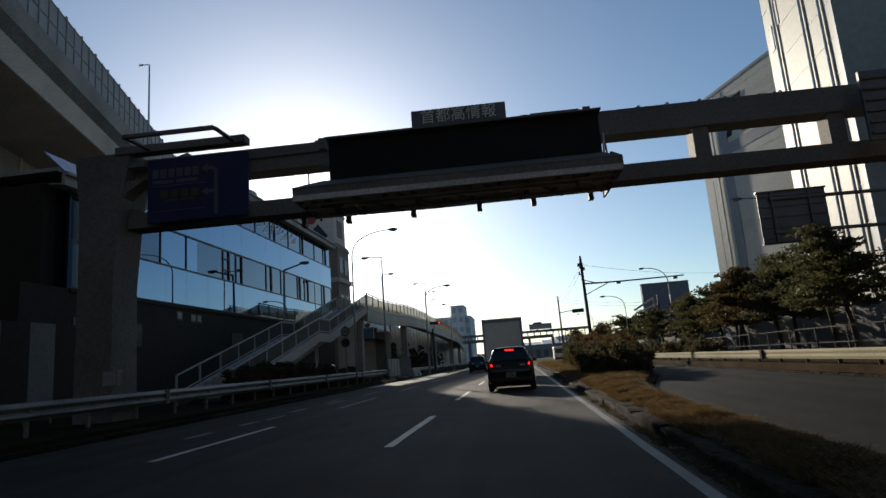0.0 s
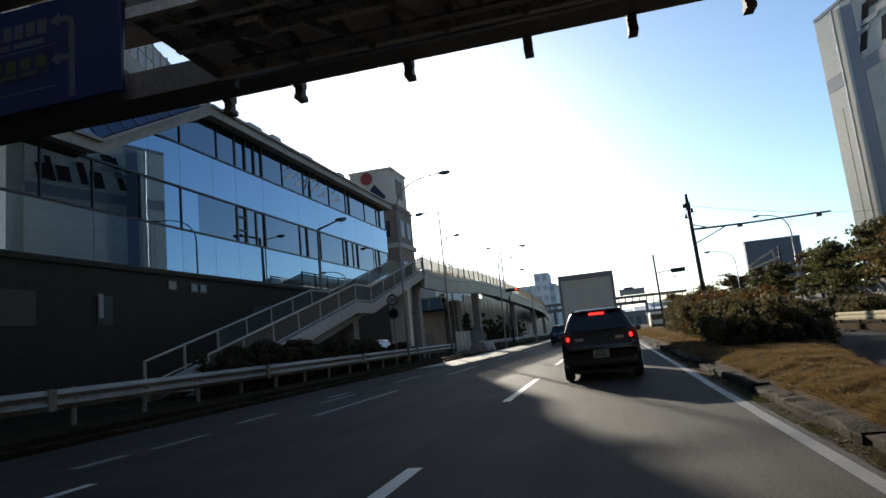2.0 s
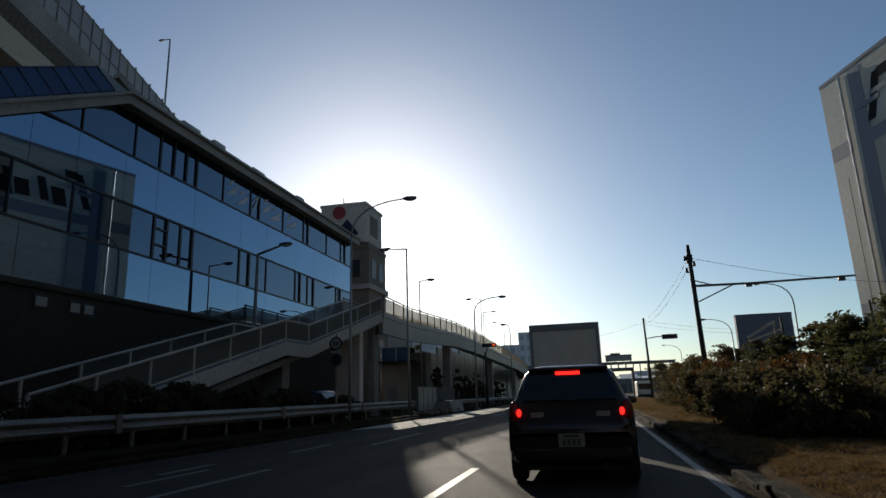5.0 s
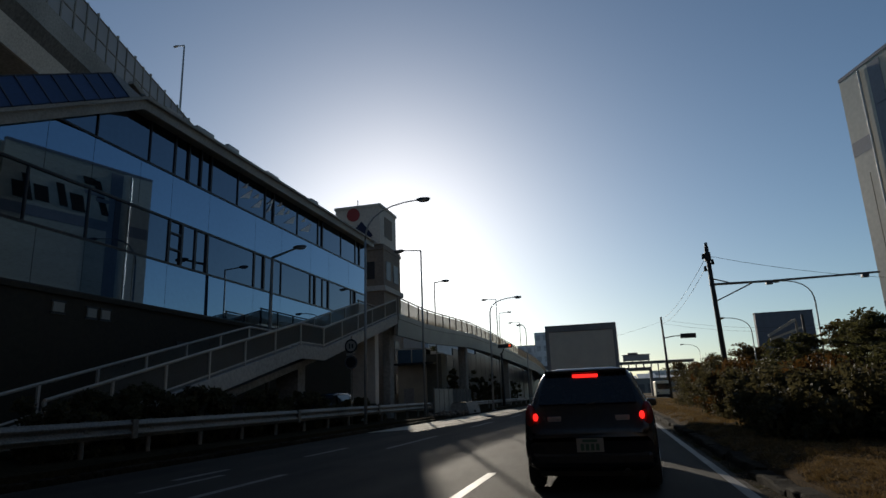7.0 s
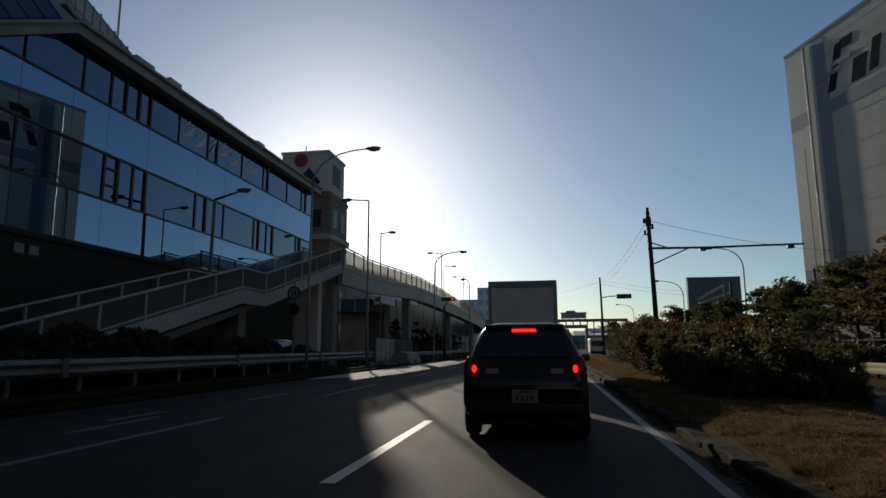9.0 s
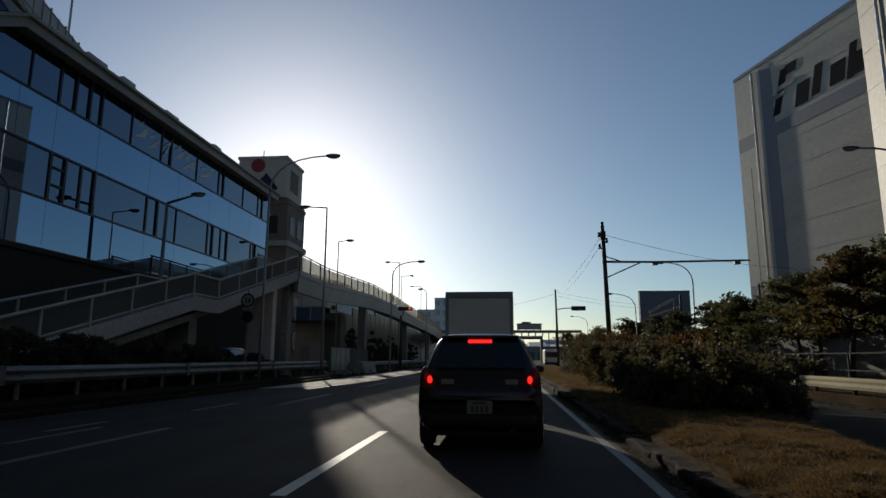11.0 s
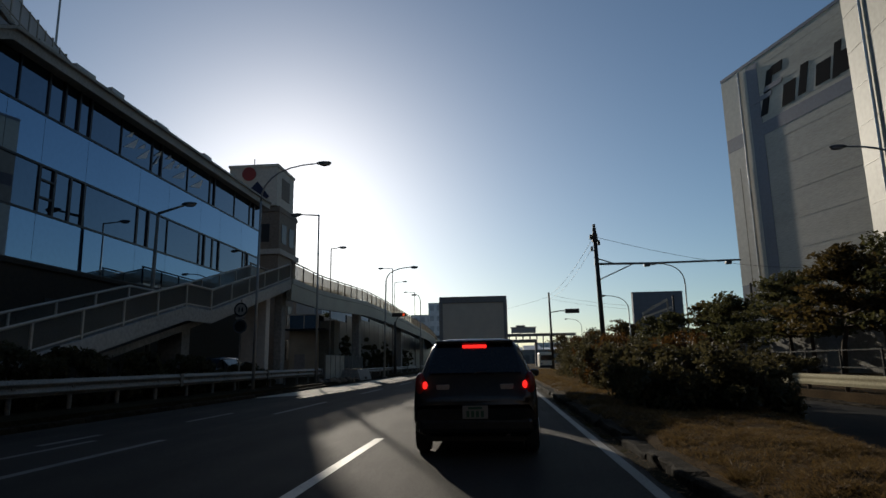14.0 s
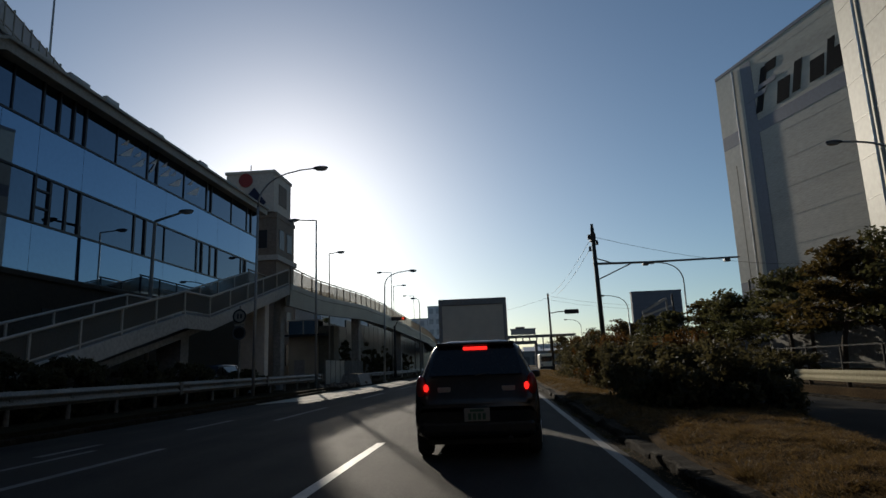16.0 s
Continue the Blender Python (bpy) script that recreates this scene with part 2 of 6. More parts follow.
# ---- mesh tools ----
def part(name, bm, material, parent=None, label="", smooth=False):
    me = bpy.data.meshes.new(name)
    bm.to_mesh(me)
    bm.free()
    me.materials.append(material)
    if smooth:
        for p in me.polygons:
            p.use_smooth = True
    ob = new(name, me)
    ob.parent = parent
    if label:
        tagged(ob, label)
    return ob


def share(name, me, parent, m):
    ob = new(name, me)
    ob.parent = parent
    ob.matrix_basis = m
    return ob


def thing(name, place=(0, 0, 0), label="", category="", group="", kind="", turn=0.0):
    ob = new(name)
    ob.empty_display_size = 0.3
    ob.matrix_basis = pose(*place, 0, 0, turn)
    return tagged(ob, label, category, group, kind)


def box(x0, x1, y0, y1, z0, z1, bm=None, bevel=0.0):
    bm = bm or bmesh.new()
    r = bmesh.ops.create_cube(bm, size=1.0, matrix=Matrix.LocRotScale(
        ((x0 + x1) / 2, (y0 + y1) / 2, (z0 + z1) / 2), None, (abs(x1 - x0), abs(y1 - y0), abs(z1 - z0))))
    if bevel:
        edges = {e for v in r["verts"] for e in v.link_edges}
        bmesh.ops.bevel(bm, geom=list(edges), offset=bevel, segments=2, affect="EDGES", profile=0.5)
    return bm


def rod(a, b, r0, r1=None, n=10, bm=None):
    """A round bar from a to b."""
    bm = bm or bmesh.new()
    a, b = Vector(a), Vector(b)
    d = b - a
    m = Matrix.Translation((a + b) / 2) @ d.to_track_quat("Z", "Y").to_matrix().to_4x4()
    bmesh.ops.create_cone(bm, cap_ends=True, segments=n, radius1=r0, radius2=r0 if r1 is None else r1, depth=d.length, matrix=m)
    return bm


def bar(a, b, w, h, bm=None):
    """A square bar from a to b; w across, h upright."""
    bm = bm or bmesh.new()
    a, b = Vector(a), Vector(b)
    d = b - a
    y = d.normalized()
    up = Vector((0, 0, 1)) if abs(y.z) < 0.98 else Vector((0, 1, 0))
    x = y.cross(up).normalized()
    z = x.cross(y)
    m = Matrix((x, y, z)).transposed().to_4x4()
    m.translation = (a + b) / 2
    bmesh.ops.create_cube(bm, size=1.0, matrix=m @ Matrix.Diagonal((w, d.length, h, 1)))
    return bm


def tube(points, r, n=8, bm=None):
    """A round bar along a bent line, tapered when r is a pair."""
    bm = bm or bmesh.new()
    pts = [Vector(p) for p in points]
    r0, r1 = r if isinstance(r, tuple) else (r, r)
    rings = []
    for i, p in enumerate(pts):
        d = (pts[min(i + 1, len(pts) - 1)] - pts[max(i - 1, 0)]).normalized()
        side = d.cross(Vector((0.13, 0.98, 0.11)) if abs(d.y) < 0.9 else Vector((1, 0, 0))).normalized()
        up = side.cross(d)
        k = r0 + (r1 - r0) * i / (len(pts) - 1)
        rings.append([bm.verts.new(p + k * (math.cos(2 * math.pi * j / n) * side + math.sin(2 * math.pi * j / n) * up)) for j in range(n)])
    for a, b in zip(rings, rings[1:]):
        for j in range(n):
            bm.faces.new((a[j], a[(j + 1) % n], b[(j + 1) % n], b[j]))
    bm.faces.new(rings[0][::-1])
    bm.faces.new(rings[-1])
    return bm


def strip(profile, path, bm=None):
    """A closed (x, z) profile carried along (x, y, z) points that run mainly along y."""
    bm = bm or bmesh.new()
    rings = [[bm.verts.new((x + px, y, z + pz)) for px, pz in profile] for x, y, z in path]
    k = len(profile)
    for a, b in zip(rings, rings[1:]):
        for j in range(k):
            bm.faces.new((a[j], a[(j + 1) % k], b[(j + 1) % k], b[j]))
    bm.faces.new(rings[0][::-1])
    bm.faces.new(rings[-1])
    bmesh.ops.recalc_face_normals(bm, faces=bm.faces)
    return bm


def loft(sections):
    """Closed rings of equal length, joined in turn."""
    bm = bmesh.new()
    rings = [[bm.verts.new(p) for p in s] for s in sections]
    k = len(rings[0])
    for a, b in zip(rings, rings[1:]):
        for j in range(k):
            bm.faces.new((a[j], a[(j + 1) % k], b[(j + 1) % k], b[j]))
    bm.faces.new(rings[0][::-1])
    bm.faces.new(rings[-1])
    bmesh.ops.recalc_face_normals(bm, faces=bm.faces)
    return bm


def slab(corners, thick):
    """A flat plate on four or more corners, thickened along its normal."""
    bm = bmesh.new()
    f = bm.faces.new([bm.verts.new(c) for c in corners])
    f.normal_update()
    n = f.normal.copy()
    r = bmesh.ops.extrude_face_region(bm, geom=[f])
    bmesh.ops.translate(bm, verts=[v for v in r["geom"] if isinstance(v, bmesh.types.BMVert)], vec=-n * thick)
    bmesh.ops.recalc_face_normals(bm, faces=bm.faces)
    return bm


def leaves_mesh(name, centres, radii, count, size, material, seed, flat=0.0):
    """Many small leaves through a set of clumps."""
    rng = np.random.default_rng(seed)
    c, r = np.array(centres, float), np.array(radii, float)
    if r.ndim == 1:
        r = np.repeat(r[:, None], 3, 1)
    wgt = (r[:, 0] * r[:, 1]) ** 0.9
    pick = rng.choice(len(c), count, p=wgt / wgt.sum())
    d = rng.normal(size=(count, 3))
    d /= np.linalg.norm(d, axis=1)[:, None]
    k = rng.random(count) ** 0.45
    p = c[pick] + d * r[pick] * k[:, None] * (0.8 + 0.35 * rng.random(count))[:, None]
    a = rng.normal(size=(count, 3))
    a[:, 2] *= 1 - flat
    a /= np.linalg.norm(a, axis=1)[:, None]
    b = np.cross(a, rng.normal(size=(count, 3)))
    b /= np.linalg.norm(b, axis=1)[:, None]
    s = size * (0.6 + 0.8 * rng.random(count))[:, None]
    v = np.stack([p - a * s, p + b * s * 0.45, p + a * s, p - b * s * 0.45], 1).reshape(-1, 3)
    f = np.arange(count * 4).reshape(-1, 4)
    me = bpy.data.meshes.new(name)
    me.from_pydata(v.tolist(), [], f.tolist())
    me.materials.append(material)
    return me


def writing(text, size, material, parent, m, name="lettering"):
    cu = bpy.data.curves.new("letters", "FONT")
    cu.body, cu.size, cu.extrude, cu.align_x, cu.align_y = text, size, 0.01, "CENTER", "CENTER"
    tmp = new("letters", cu)
    me = bpy.data.meshes.new_from_object(tmp.evaluated_get(bpy.context.evaluated_depsgraph_get()))
    bpy.data.objects.remove(tmp)
    me.materials.clear()
    me.materials.append(material)
    return share(name, me, parent, m)


# ---- ground, roads, verges ----
tagged(part("ground", box(-1500, 1500, -600, 2500, -1.2, -0.10), GROUND), "dusty grey city ground reaching to the horizon", "ground", kind="structure")
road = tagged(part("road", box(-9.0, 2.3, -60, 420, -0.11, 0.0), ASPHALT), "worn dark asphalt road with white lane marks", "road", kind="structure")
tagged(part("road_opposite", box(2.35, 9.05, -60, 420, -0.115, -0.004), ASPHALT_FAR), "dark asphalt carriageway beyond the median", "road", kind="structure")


def lane_mark(x, y0, y1, w, material, name="lane_mark"):
    bm = bmesh.new()
    n = max(2, int((y1 - y0) / 1.2))
    rng = random.Random(int(x * 100 + y0 * 7))
    left = [bm.verts.new((x - w / 2 + rng.uniform(-0.008, 0.008), y0 + (y1 - y0) * i / n, 0.004)) for i in range(n + 1)]
    right = [bm.verts.new((x + w / 2 + rng.uniform(-0.008, 0.008), y0 + (y1 - y0) * i / n, 0.004)) for i in range(n + 1)]
    for i in range(n):
        bm.faces.new((left[i], right[i], right[i + 1], left[i + 1]))
    return part(name, bm, material, road)


for i in range(-3, 22):
    lane_mark(-1.60, 10.92 + 10 * i, 15.72 + 10 * i, 0.15, PAINT, "lane_dash")
    lane_mark(-5.30, 10.92 + 10 * i, 15.72 + 10 * i, 0.15, PAINT if i < 1 else PAINT_WORN, "lane_dash")
lane_mark(1.80, -40, 300, 0.125, PAINT_EDGE_SHADED, "edge_line")
for x, y0, y1, w in ((-6.6, 14.2, 15.3, 0.16), (-6.55, 16.7, 17.6, 0.2), (-6.45, 18.0, 19.3, 0.14), (-6.75, 20.6, 22.0, 0.18), (-6.5, 23.6, 25.7, 0.13), (-7.0, 25.0, 26.6, 0.16), (-6.6, 29.0, 31.4, 0.14)):
    lane_mark(x, y0, y1, w, PAINT_WORN, "worn_mark")

verge = tagged(part("verge", box(-60, -9.2, -60, 420, -0.11, 0.22), SOIL), "bare dark verge behind a kerb", "verge", kind="structure")
tagged(part("verge_opposite", box(9.15, 60, -60, 420, -0.11, 0.28), TURF), "brown leaf-littered verge beyond the far carriageway", "verge", kind="structure")
kerb_left = thing("kerb_left", (-9.1, 0, 0), "low concrete kerb along the verge", "kerb", kind="structure")
kerb_right = thing("kerb_opposite", (9.1, 0, 0), "low concrete kerb along the far verge", "kerb", kind="structure")


def kerb_mesh(length, width, height, seed):
    rng = random.Random(seed)
    bm = box(-width / 2, width / 2, 0.004, length - 0.004, -0.05, height)
    bmesh.ops.subdivide_edges(bm, edges=[e for e in bm.edges if abs(e.verts[0].co.y - e.verts[1].co.y) > 0.5], cuts=9, use_grid_fill=True)
    bmesh.ops.bevel(bm, geom=[e for e in bm.edges if min(v.co.z for v in e.verts) > 0 and abs(e.verts[0].co.x - e.verts[1].co.x) < 0.01], offset=0.02, segments=1, affect="EDGES")
    for v in bm.verts:
        if v.co.z > 0:
            q = noise.noise(Vector((v.co.x * 9, v.co.y * 6, seed * 3.1)))
            end = min(v.co.y, length - v.co.y)
            worn = 0.014 * max(0.0, 1 - end / 0.12) * rng.uniform(0.2, 1.4)
            v.co += Vector((q * 0.05, rng.uniform(-0.025, 0.025), noise.noise(Vector((v.co.y * 5, seed * 1.7, 0))) * 0.03 + rng.uniform(-0.01, 0.006) - worn))
    me = bpy.data.meshes.new("kerb_stone")
    bm.to_mesh(me)
    bm.free()
    me.materials.append(KERB)
    return me


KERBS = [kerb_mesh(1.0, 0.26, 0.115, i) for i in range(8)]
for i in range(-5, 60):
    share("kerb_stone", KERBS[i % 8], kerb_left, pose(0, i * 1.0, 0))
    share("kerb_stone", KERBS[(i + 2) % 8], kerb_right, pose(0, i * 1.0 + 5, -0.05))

# the median: a low mound between two kerbs, wider further on
EDGE = [(-40, 3.2), (12, 3.2), (16, 3.4), (20.5, 4.0), (26, 5.3), (33, 6.4), (60, 6.7), (140, 6.7)]


def median_right(y):
    for (a, xa), (b, xb) in zip(EDGE, EDGE[1:]):
        if y <= b:
            return xa + (xb - xa) * (y - a) / (b - a)
    return EDGE[-1][1]


def mound(x, y):
    r = median_right(y)
    k = max(0.0, min(1.0, (x - 2.32) / (r - 2.32)))
    rise = min(1.0, (x - 2.32) / 0.55) * min(1.0, (r - x) / 0.5)
    return 0.16 + 0.15 * max(0.0, rise) + 0.07 * noise.noise(Vector((x * 1.1, y * 1.1, 0))) * math.sin(math.pi * k) + 0.025 * noise.noise(Vector((x * 4, y * 4, 3)))


bm = bmesh.new()
rows_y = [-40 + i * 0.4 for i in range(450)]
COLS = 17
grid = [[bm.verts.new((2.32 + (median_right(y) - 2.38) * j / (COLS - 1), y, mound(2.32 + (median_right(y) - 2.38) * j / (COLS - 1), y))) for j in range(COLS)] for y in rows_y]
for a, b in zip(grid, grid[1:]):
    for j in range(COLS - 1):
        bm.faces.new((a[j], a[j + 1], b[j + 1], b[j]))
for side in (0, COLS - 1):
    low = [bm.verts.new((row[side].co.x, row[side].co.y, -0.1)) for row in grid]
    for i in range(len(low) - 1):
        bm.faces.new((grid[i][side], grid[i + 1][side], low[i + 1], low[i]))
bmesh.ops.recalc_face_normals(bm, faces=bm.faces)
median = tagged(part("median", bm, TURF, smooth=True), "raised median of dry brown turf between kerbs", "median", kind="structure")
rng = random.Random(5)
y = -4.0
while y < 70:
    k = rng.uniform(1.3, 2.3)
    m = pose(2.24 + rng.uniform(-0.03, 0.03), y, rng.uniform(-0.025, 0.012), rng.uniform(-0.5, 0.5), rng.uniform(-2, 2), rng.uniform(-1.2, 1.2))
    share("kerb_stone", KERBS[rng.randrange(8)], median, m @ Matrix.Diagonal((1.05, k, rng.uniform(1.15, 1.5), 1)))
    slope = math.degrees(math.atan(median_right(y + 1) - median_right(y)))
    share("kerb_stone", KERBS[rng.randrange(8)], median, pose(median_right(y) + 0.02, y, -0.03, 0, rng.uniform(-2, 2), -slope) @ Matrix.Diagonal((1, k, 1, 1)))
    y += k


def blades(name, count, xr, yr, h, material, seed, lean=0.5, litter=False):
    rng = np.random.default_rng(seed)
    verts, faces = [], []
    for _ in range(count):
        y = rng.uniform(*yr)
        x = rng.uniform(xr[0], xr[1] if xr[1] else median_right(y) - 0.1)
        z = mound(x, y) if xr[1] is None else (0.005 if x < 2.3 else mound(x, y) if x < 4 else 0.28)
        cover = noise.noise(Vector((x * 1.6, y * 1.6, 7))) + min(0.5, (x - 2.60) * 2.6)
        if xr[1] is not None and not litter and noise.noise(Vector((x * 2, y * 1.3, 9))) < 0.12:
            continue
        if xr[1] is None and not litter and (cover < -0.62 or x > median_right(y) - 0.12 + 0.15 * noise.noise(Vector((0, y * 3, 1)))):
            continue
        a, k = rng.uniform(0, 6.283), h * rng.uniform(0.4, 1.3) * (0.55 + 1.1 * max(0.0, noise.noise(Vector((x * 3, y * 3, 2)))))
        if litter:
            s = k
            u, w = np.array((math.cos(a), math.sin(a), rng.uniform(-0.3, 0.3))), np.array((-math.sin(a), math.cos(a), rng.uniform(-0.3, 0.3)))
            c = np.array((x, y, z + 0.012 + 0.3 * s))
            quad = [c - u * s, c + w * s * 0.6, c + u * s, c - w * s * 0.6]
        else:
            u = np.array((math.cos(a), math.sin(a), 0)) * 0.006
            top = np.array((rng.normal() * lean * k, rng.normal() * lean * k, k))
            c = np.array((x, y, z - 0.01))
            quad = [c - u, c + u, c + u * 0.4 + top * 0.6, c + top]
        b = len(verts)
        verts += [tuple(q) for q in quad]
        faces.append((b, b + 1, b + 2, b + 3))
    me = bpy.data.meshes.new(name)
    me.from_pydata(verts, [], faces)
    me.materials.append(material)
    return new(name, me)


tagged(blades("grass", 175000, (2.35, None), (5, 31), 0.062, GRASS, 11, 1.1), "dry tan winter grass on the median", "grass", kind="stuff")
tagged(blades("grass_far", 52000, (2.4, None), (30, 85), 0.11, GRASS, 12), "dry tan winter grass on the far median", "grass", kind="stuff")
tagged(blades("grass_verge", 70000, (2.4, 3.5), (30, 72), 0.09, GRASS, 18, 1.0), "dry tan winter grass beside the hedge", "grass", kind="stuff")
tagged(blades("straw", 16000, (2.5, None), (5, 34), 0.05, STRAW, 17, 2.2), "pale flattened straw among the dry grass", "grass", kind="stuff")
tagged(blades("leaf_litter", 6500, (2.3, None), (5, 32), 0.03, LITTER, 13, litter=True), "brown fallen leaves on the turf", "leaf litter", kind="stuff")
tagged(blades("kerb_tufts", 34000, (2.30, 2.50), (3, 34), 0.11, GRASS, 19, 1.5), "dry grass tufts hanging over the kerb stones", "grass", kind="stuff")
tagged(blades("gutter_weeds", 30000, (1.97, 2.2), (3, 34), 0.075, WEED, 16, 0.9), "low brown-green weeds along the kerb foot", "weeds", kind="stuff")
tagged(blades("gutter_litter", 5200, (1.92, 2.24), (3, 36), 0.022, LITTER, 14, litter=True), "leaves and grit along the kerb foot", "leaf litter", kind="stuff")
bm = bmesh.new()
left, right = [], []
for i in range(240):
    y = i * 0.18
    left.append(bm.verts.new((1.95 + 0.07 * noise.noise(Vector((0, y * 1.7, 0))) + 0.03 * noise.noise(Vector((4, y * 6, 0))), y, 0.006)))
    right.append(bm.verts.new((2.25, y, 0.035)))
for i in range(239):
    bm.faces.new((left[i], right[i], right[i + 1], left[i + 1]))
tagged(part("gutter_dirt", bm, SOIL), "strip of grit and soil along the kerb foot", "dirt", kind="structure")
tagged(blades("verge_litter", 5000, (9.2, 11.5), (8, 60), 0.05, LITTER, 15, litter=True), "brown leaves under the far guard rail", "leaf litter", kind="stuff")

# ---- sign gantry over the road ----
GY = 18.5
gantry = thing("sign_gantry", (0, GY, 0), "dark grey steel box-beam gantry spanning the road", "gantry", turn=1.6)
bm = loft([[(x + sx * w, y, z) for sx, y in ((-1, -0.45), (1, -0.45), (1, 0.75), (-1, 0.75))] for x, w, z in ((-11.33, 0.56, 0.1), (-11.33, 0.52, 4.0), (-11.25, 0.62, 6.2), (-11.2, 0.85, 7.9))])
part("left_leg", bm, GANTRY, gantry)
part("right_leg", box(13.0, 14.1, -0.3, 0.7, 0.05, 7.9), GANTRY, gantry)
for side, x in (("left", -11.33), ("right", 13.55)):
    part("footing", box(x - 0.9, x + 0.9, -0.8, 1.1, 0.0, 0.24, bevel=0.02), SOIL, gantry)
part("upper_beam", box(-10.9, 13.6, 0.0, 0.7, 7.06, 7.80, bevel=0.02), GANTRY, gantry)
part("lower_beam", box(-10.9, 13.6, 0.0, 0.7, 5.70, 6.18, bevel=0.02), GANTRY, gantry)
for x in (-2.2, 2.2, 6.0, 9.6):
    part("strut", box(x - 0.22, x + 0.22, 0.08, 0.62, 6.17, 7.07), GANTRY, gantry)
part("knee_brace", slab([(-10.8, 0.1, 7.06), (-9.9, 0.1, 7.06), (-10.4, 0.1, 6.75), (-10.8, 0.1, 6.3)], 0.5), GANTRY, gantry)
part("knee_brace", slab([(-10.8, 0.1, 6.18), (-10.2, 0.1, 6.18), (-10.6, 0.1, 6.35), (-10.8, 0.1, 6.6)], 0.5), GANTRY, gantry)
for x in (-5.55, -4.2, -2.25, -0.3, 1.28, 2.92):
    h = loft([[(x - 0.07, y, z), (x + 0.07, y, z), (x + 0.07, y + w, z), (x - 0.07, y + w, z)] for y, w, z in ((0.60, 0.26, 5.78), (0.62, 0.24, 5.66), (0.68, 0.13, 5.64), (0.68, 0.13, 5.54), (0.63, 0.26, 5.52), (0.63, 0.26, 5.44))])
    part("bracket", h, GANTRY, gantry)
for x in (4.4, 5.2, 6.1, 6.8, 8.3, -5.0):
    part("lifting_lug", tube([(x, 0.2, 7.79), (x, 0.2, 7.86), (x + 0.05, 0.2, 7.91), (x + 0.1, 0.2, 7.88)], 0.025, 6), GANTRY, gantry)
for x, h in ((-4.4, 0.22), (-2.9, 0.16), (1.1, 0.25), (2.75, 0.30)):
    part("top_box", box(x - 0.10, x + 0.10, -1.2, -0.9, 7.1, 7.2 + h, bevel=0.01), GANTRY, gantry)
part("conduit", tube([(-10.9, -0.03, 7.5), (-7, -0.03, 7.48), (-4.5, -0.03, 7.5)], 0.035, 6), GANTRY, gantry)

# the message board with its walkway
vms = thing("message_board", (0, GY, 0), "black electronic message board with a maintenance walkway under it", "electronic sign", turn=1.6)
part("board", box(-4.10, 2.95, -1.62, -0.35, 5.85, 7.14, bevel=0.03), GANTRY_DARK, vms)
part("hood", box(-4.15, 3.0, -1.80, -0.5, 7.14, 7.19), GANTRY, vms)
title = part("title_panel", box(-1.85, 0.63, -1.60, -1.35, 7.26, 7.72, bevel=0.02), SIGN_BACK, vms, "grey title panel with pale characters")
for x in (-1.5, 0.3):
    part("title_leg", box(x - 0.04, x + 0.04, -1.55, -1.4, 7.15, 7.30), GANTRY, vms)
writing("首都高情報", 0.40, LED, vms, Matrix.Translation((-0.61, -1.62, 7.48)) @ pose(0, 0, 0, 90))
part("side_cabinet", box(1.25, 2.5, -1.5, -0.9, 7.19, 7.34), GANTRY, vms)
part("side_cabinet", box(-3.2, -2.1, -1.5, -0.9, 7.19, 7.30), GANTRY, vms)
part("skirt", slab([(-4.75, -2.7, 5.60), (3.16, -2.7, 5.60), (3.16, -2.7, 5.28), (-4.75, -2.7, 5.28)], -0.06), GANTRY, vms)
part("skirt_slope", slab([(-4.75, -2.72, 5.60), (3.16, -2.72, 5.60), (2.95, -1.64, 6.05), (-4.3, -1.64, 6.05)], 0.05), GANTRY, vms)
for y in (-2.66, -1.75, -0.85):
    part("walkway_beam", box(-4.75, 3.16, y - 0.05, y + 0.05, 5.26, 5.40), GRATING, vms)
for i in range(12):
    x = -4.7 + i * 0.71
    part("walkway_crossbeam", box(x - 0.04, x + 0.04, -2.66, -0.8, 5.27, 5.38), GANTRY, vms)
for j in range(3):
    for i in range(11):
        if j == 2:
            continue
        part("walkway_grating", box(-4.68 + i * 0.71, -3.99 + i * 0.71, -2.64 + j * 0.9, -1.76 + j * 0.9, 5.385, 5.41), GRATING, vms)
for y, z in ((-2.0, 5.9), (-1.2, 6.0), (-0.4, 6.0)):
    part("end_bar", bar((-4.72, y, 5.3), (-4.72, y + 0.2, z), 0.05, 0.05), GANTRY, vms)
part("end_bar", bar((-4.72, -2.6, 5.6), (-4.72, 0.0, 5.75), 0.05, 0.06), GANTRY, vms)
for x in (3.13,):
    part("end_plate", slab([(x, -2.7, 5.28), (x, -2.7, 5.6), (x, -1.64, 6.05), (x, 0.0, 6.0), (x, 0.0, 5.28)], 0.05), GANTRY, vms)
part("handrail", tube([(-5.0, -0.5, 5.9), (-5.0, -0.5, 6.75), (-4.2, -0.5, 6.9)], 0.025, 6), STEEL_DIRTY, vms)
part("handrail", tube([(3.05, -1.2, 6.0), (3.1, -1.2, 6.7), (3.3, -0.4, 6.4)], 0.03, 6), STEEL, vms)
for y in (-2.1, -1.3):
    part("cable_tray", box(-4.2, 2.8, y - 0.06, y + 0.06, 5.20, 5.24), STEEL_DIRTY, vms)
for i in range(7):
    x = -4.3 + i * 1.05
    part("walkway_brace", bar((x, -2.6, 5.24), (x + 0.95, -0.9, 5.24), 0.06, 0.05), GANTRY, vms)
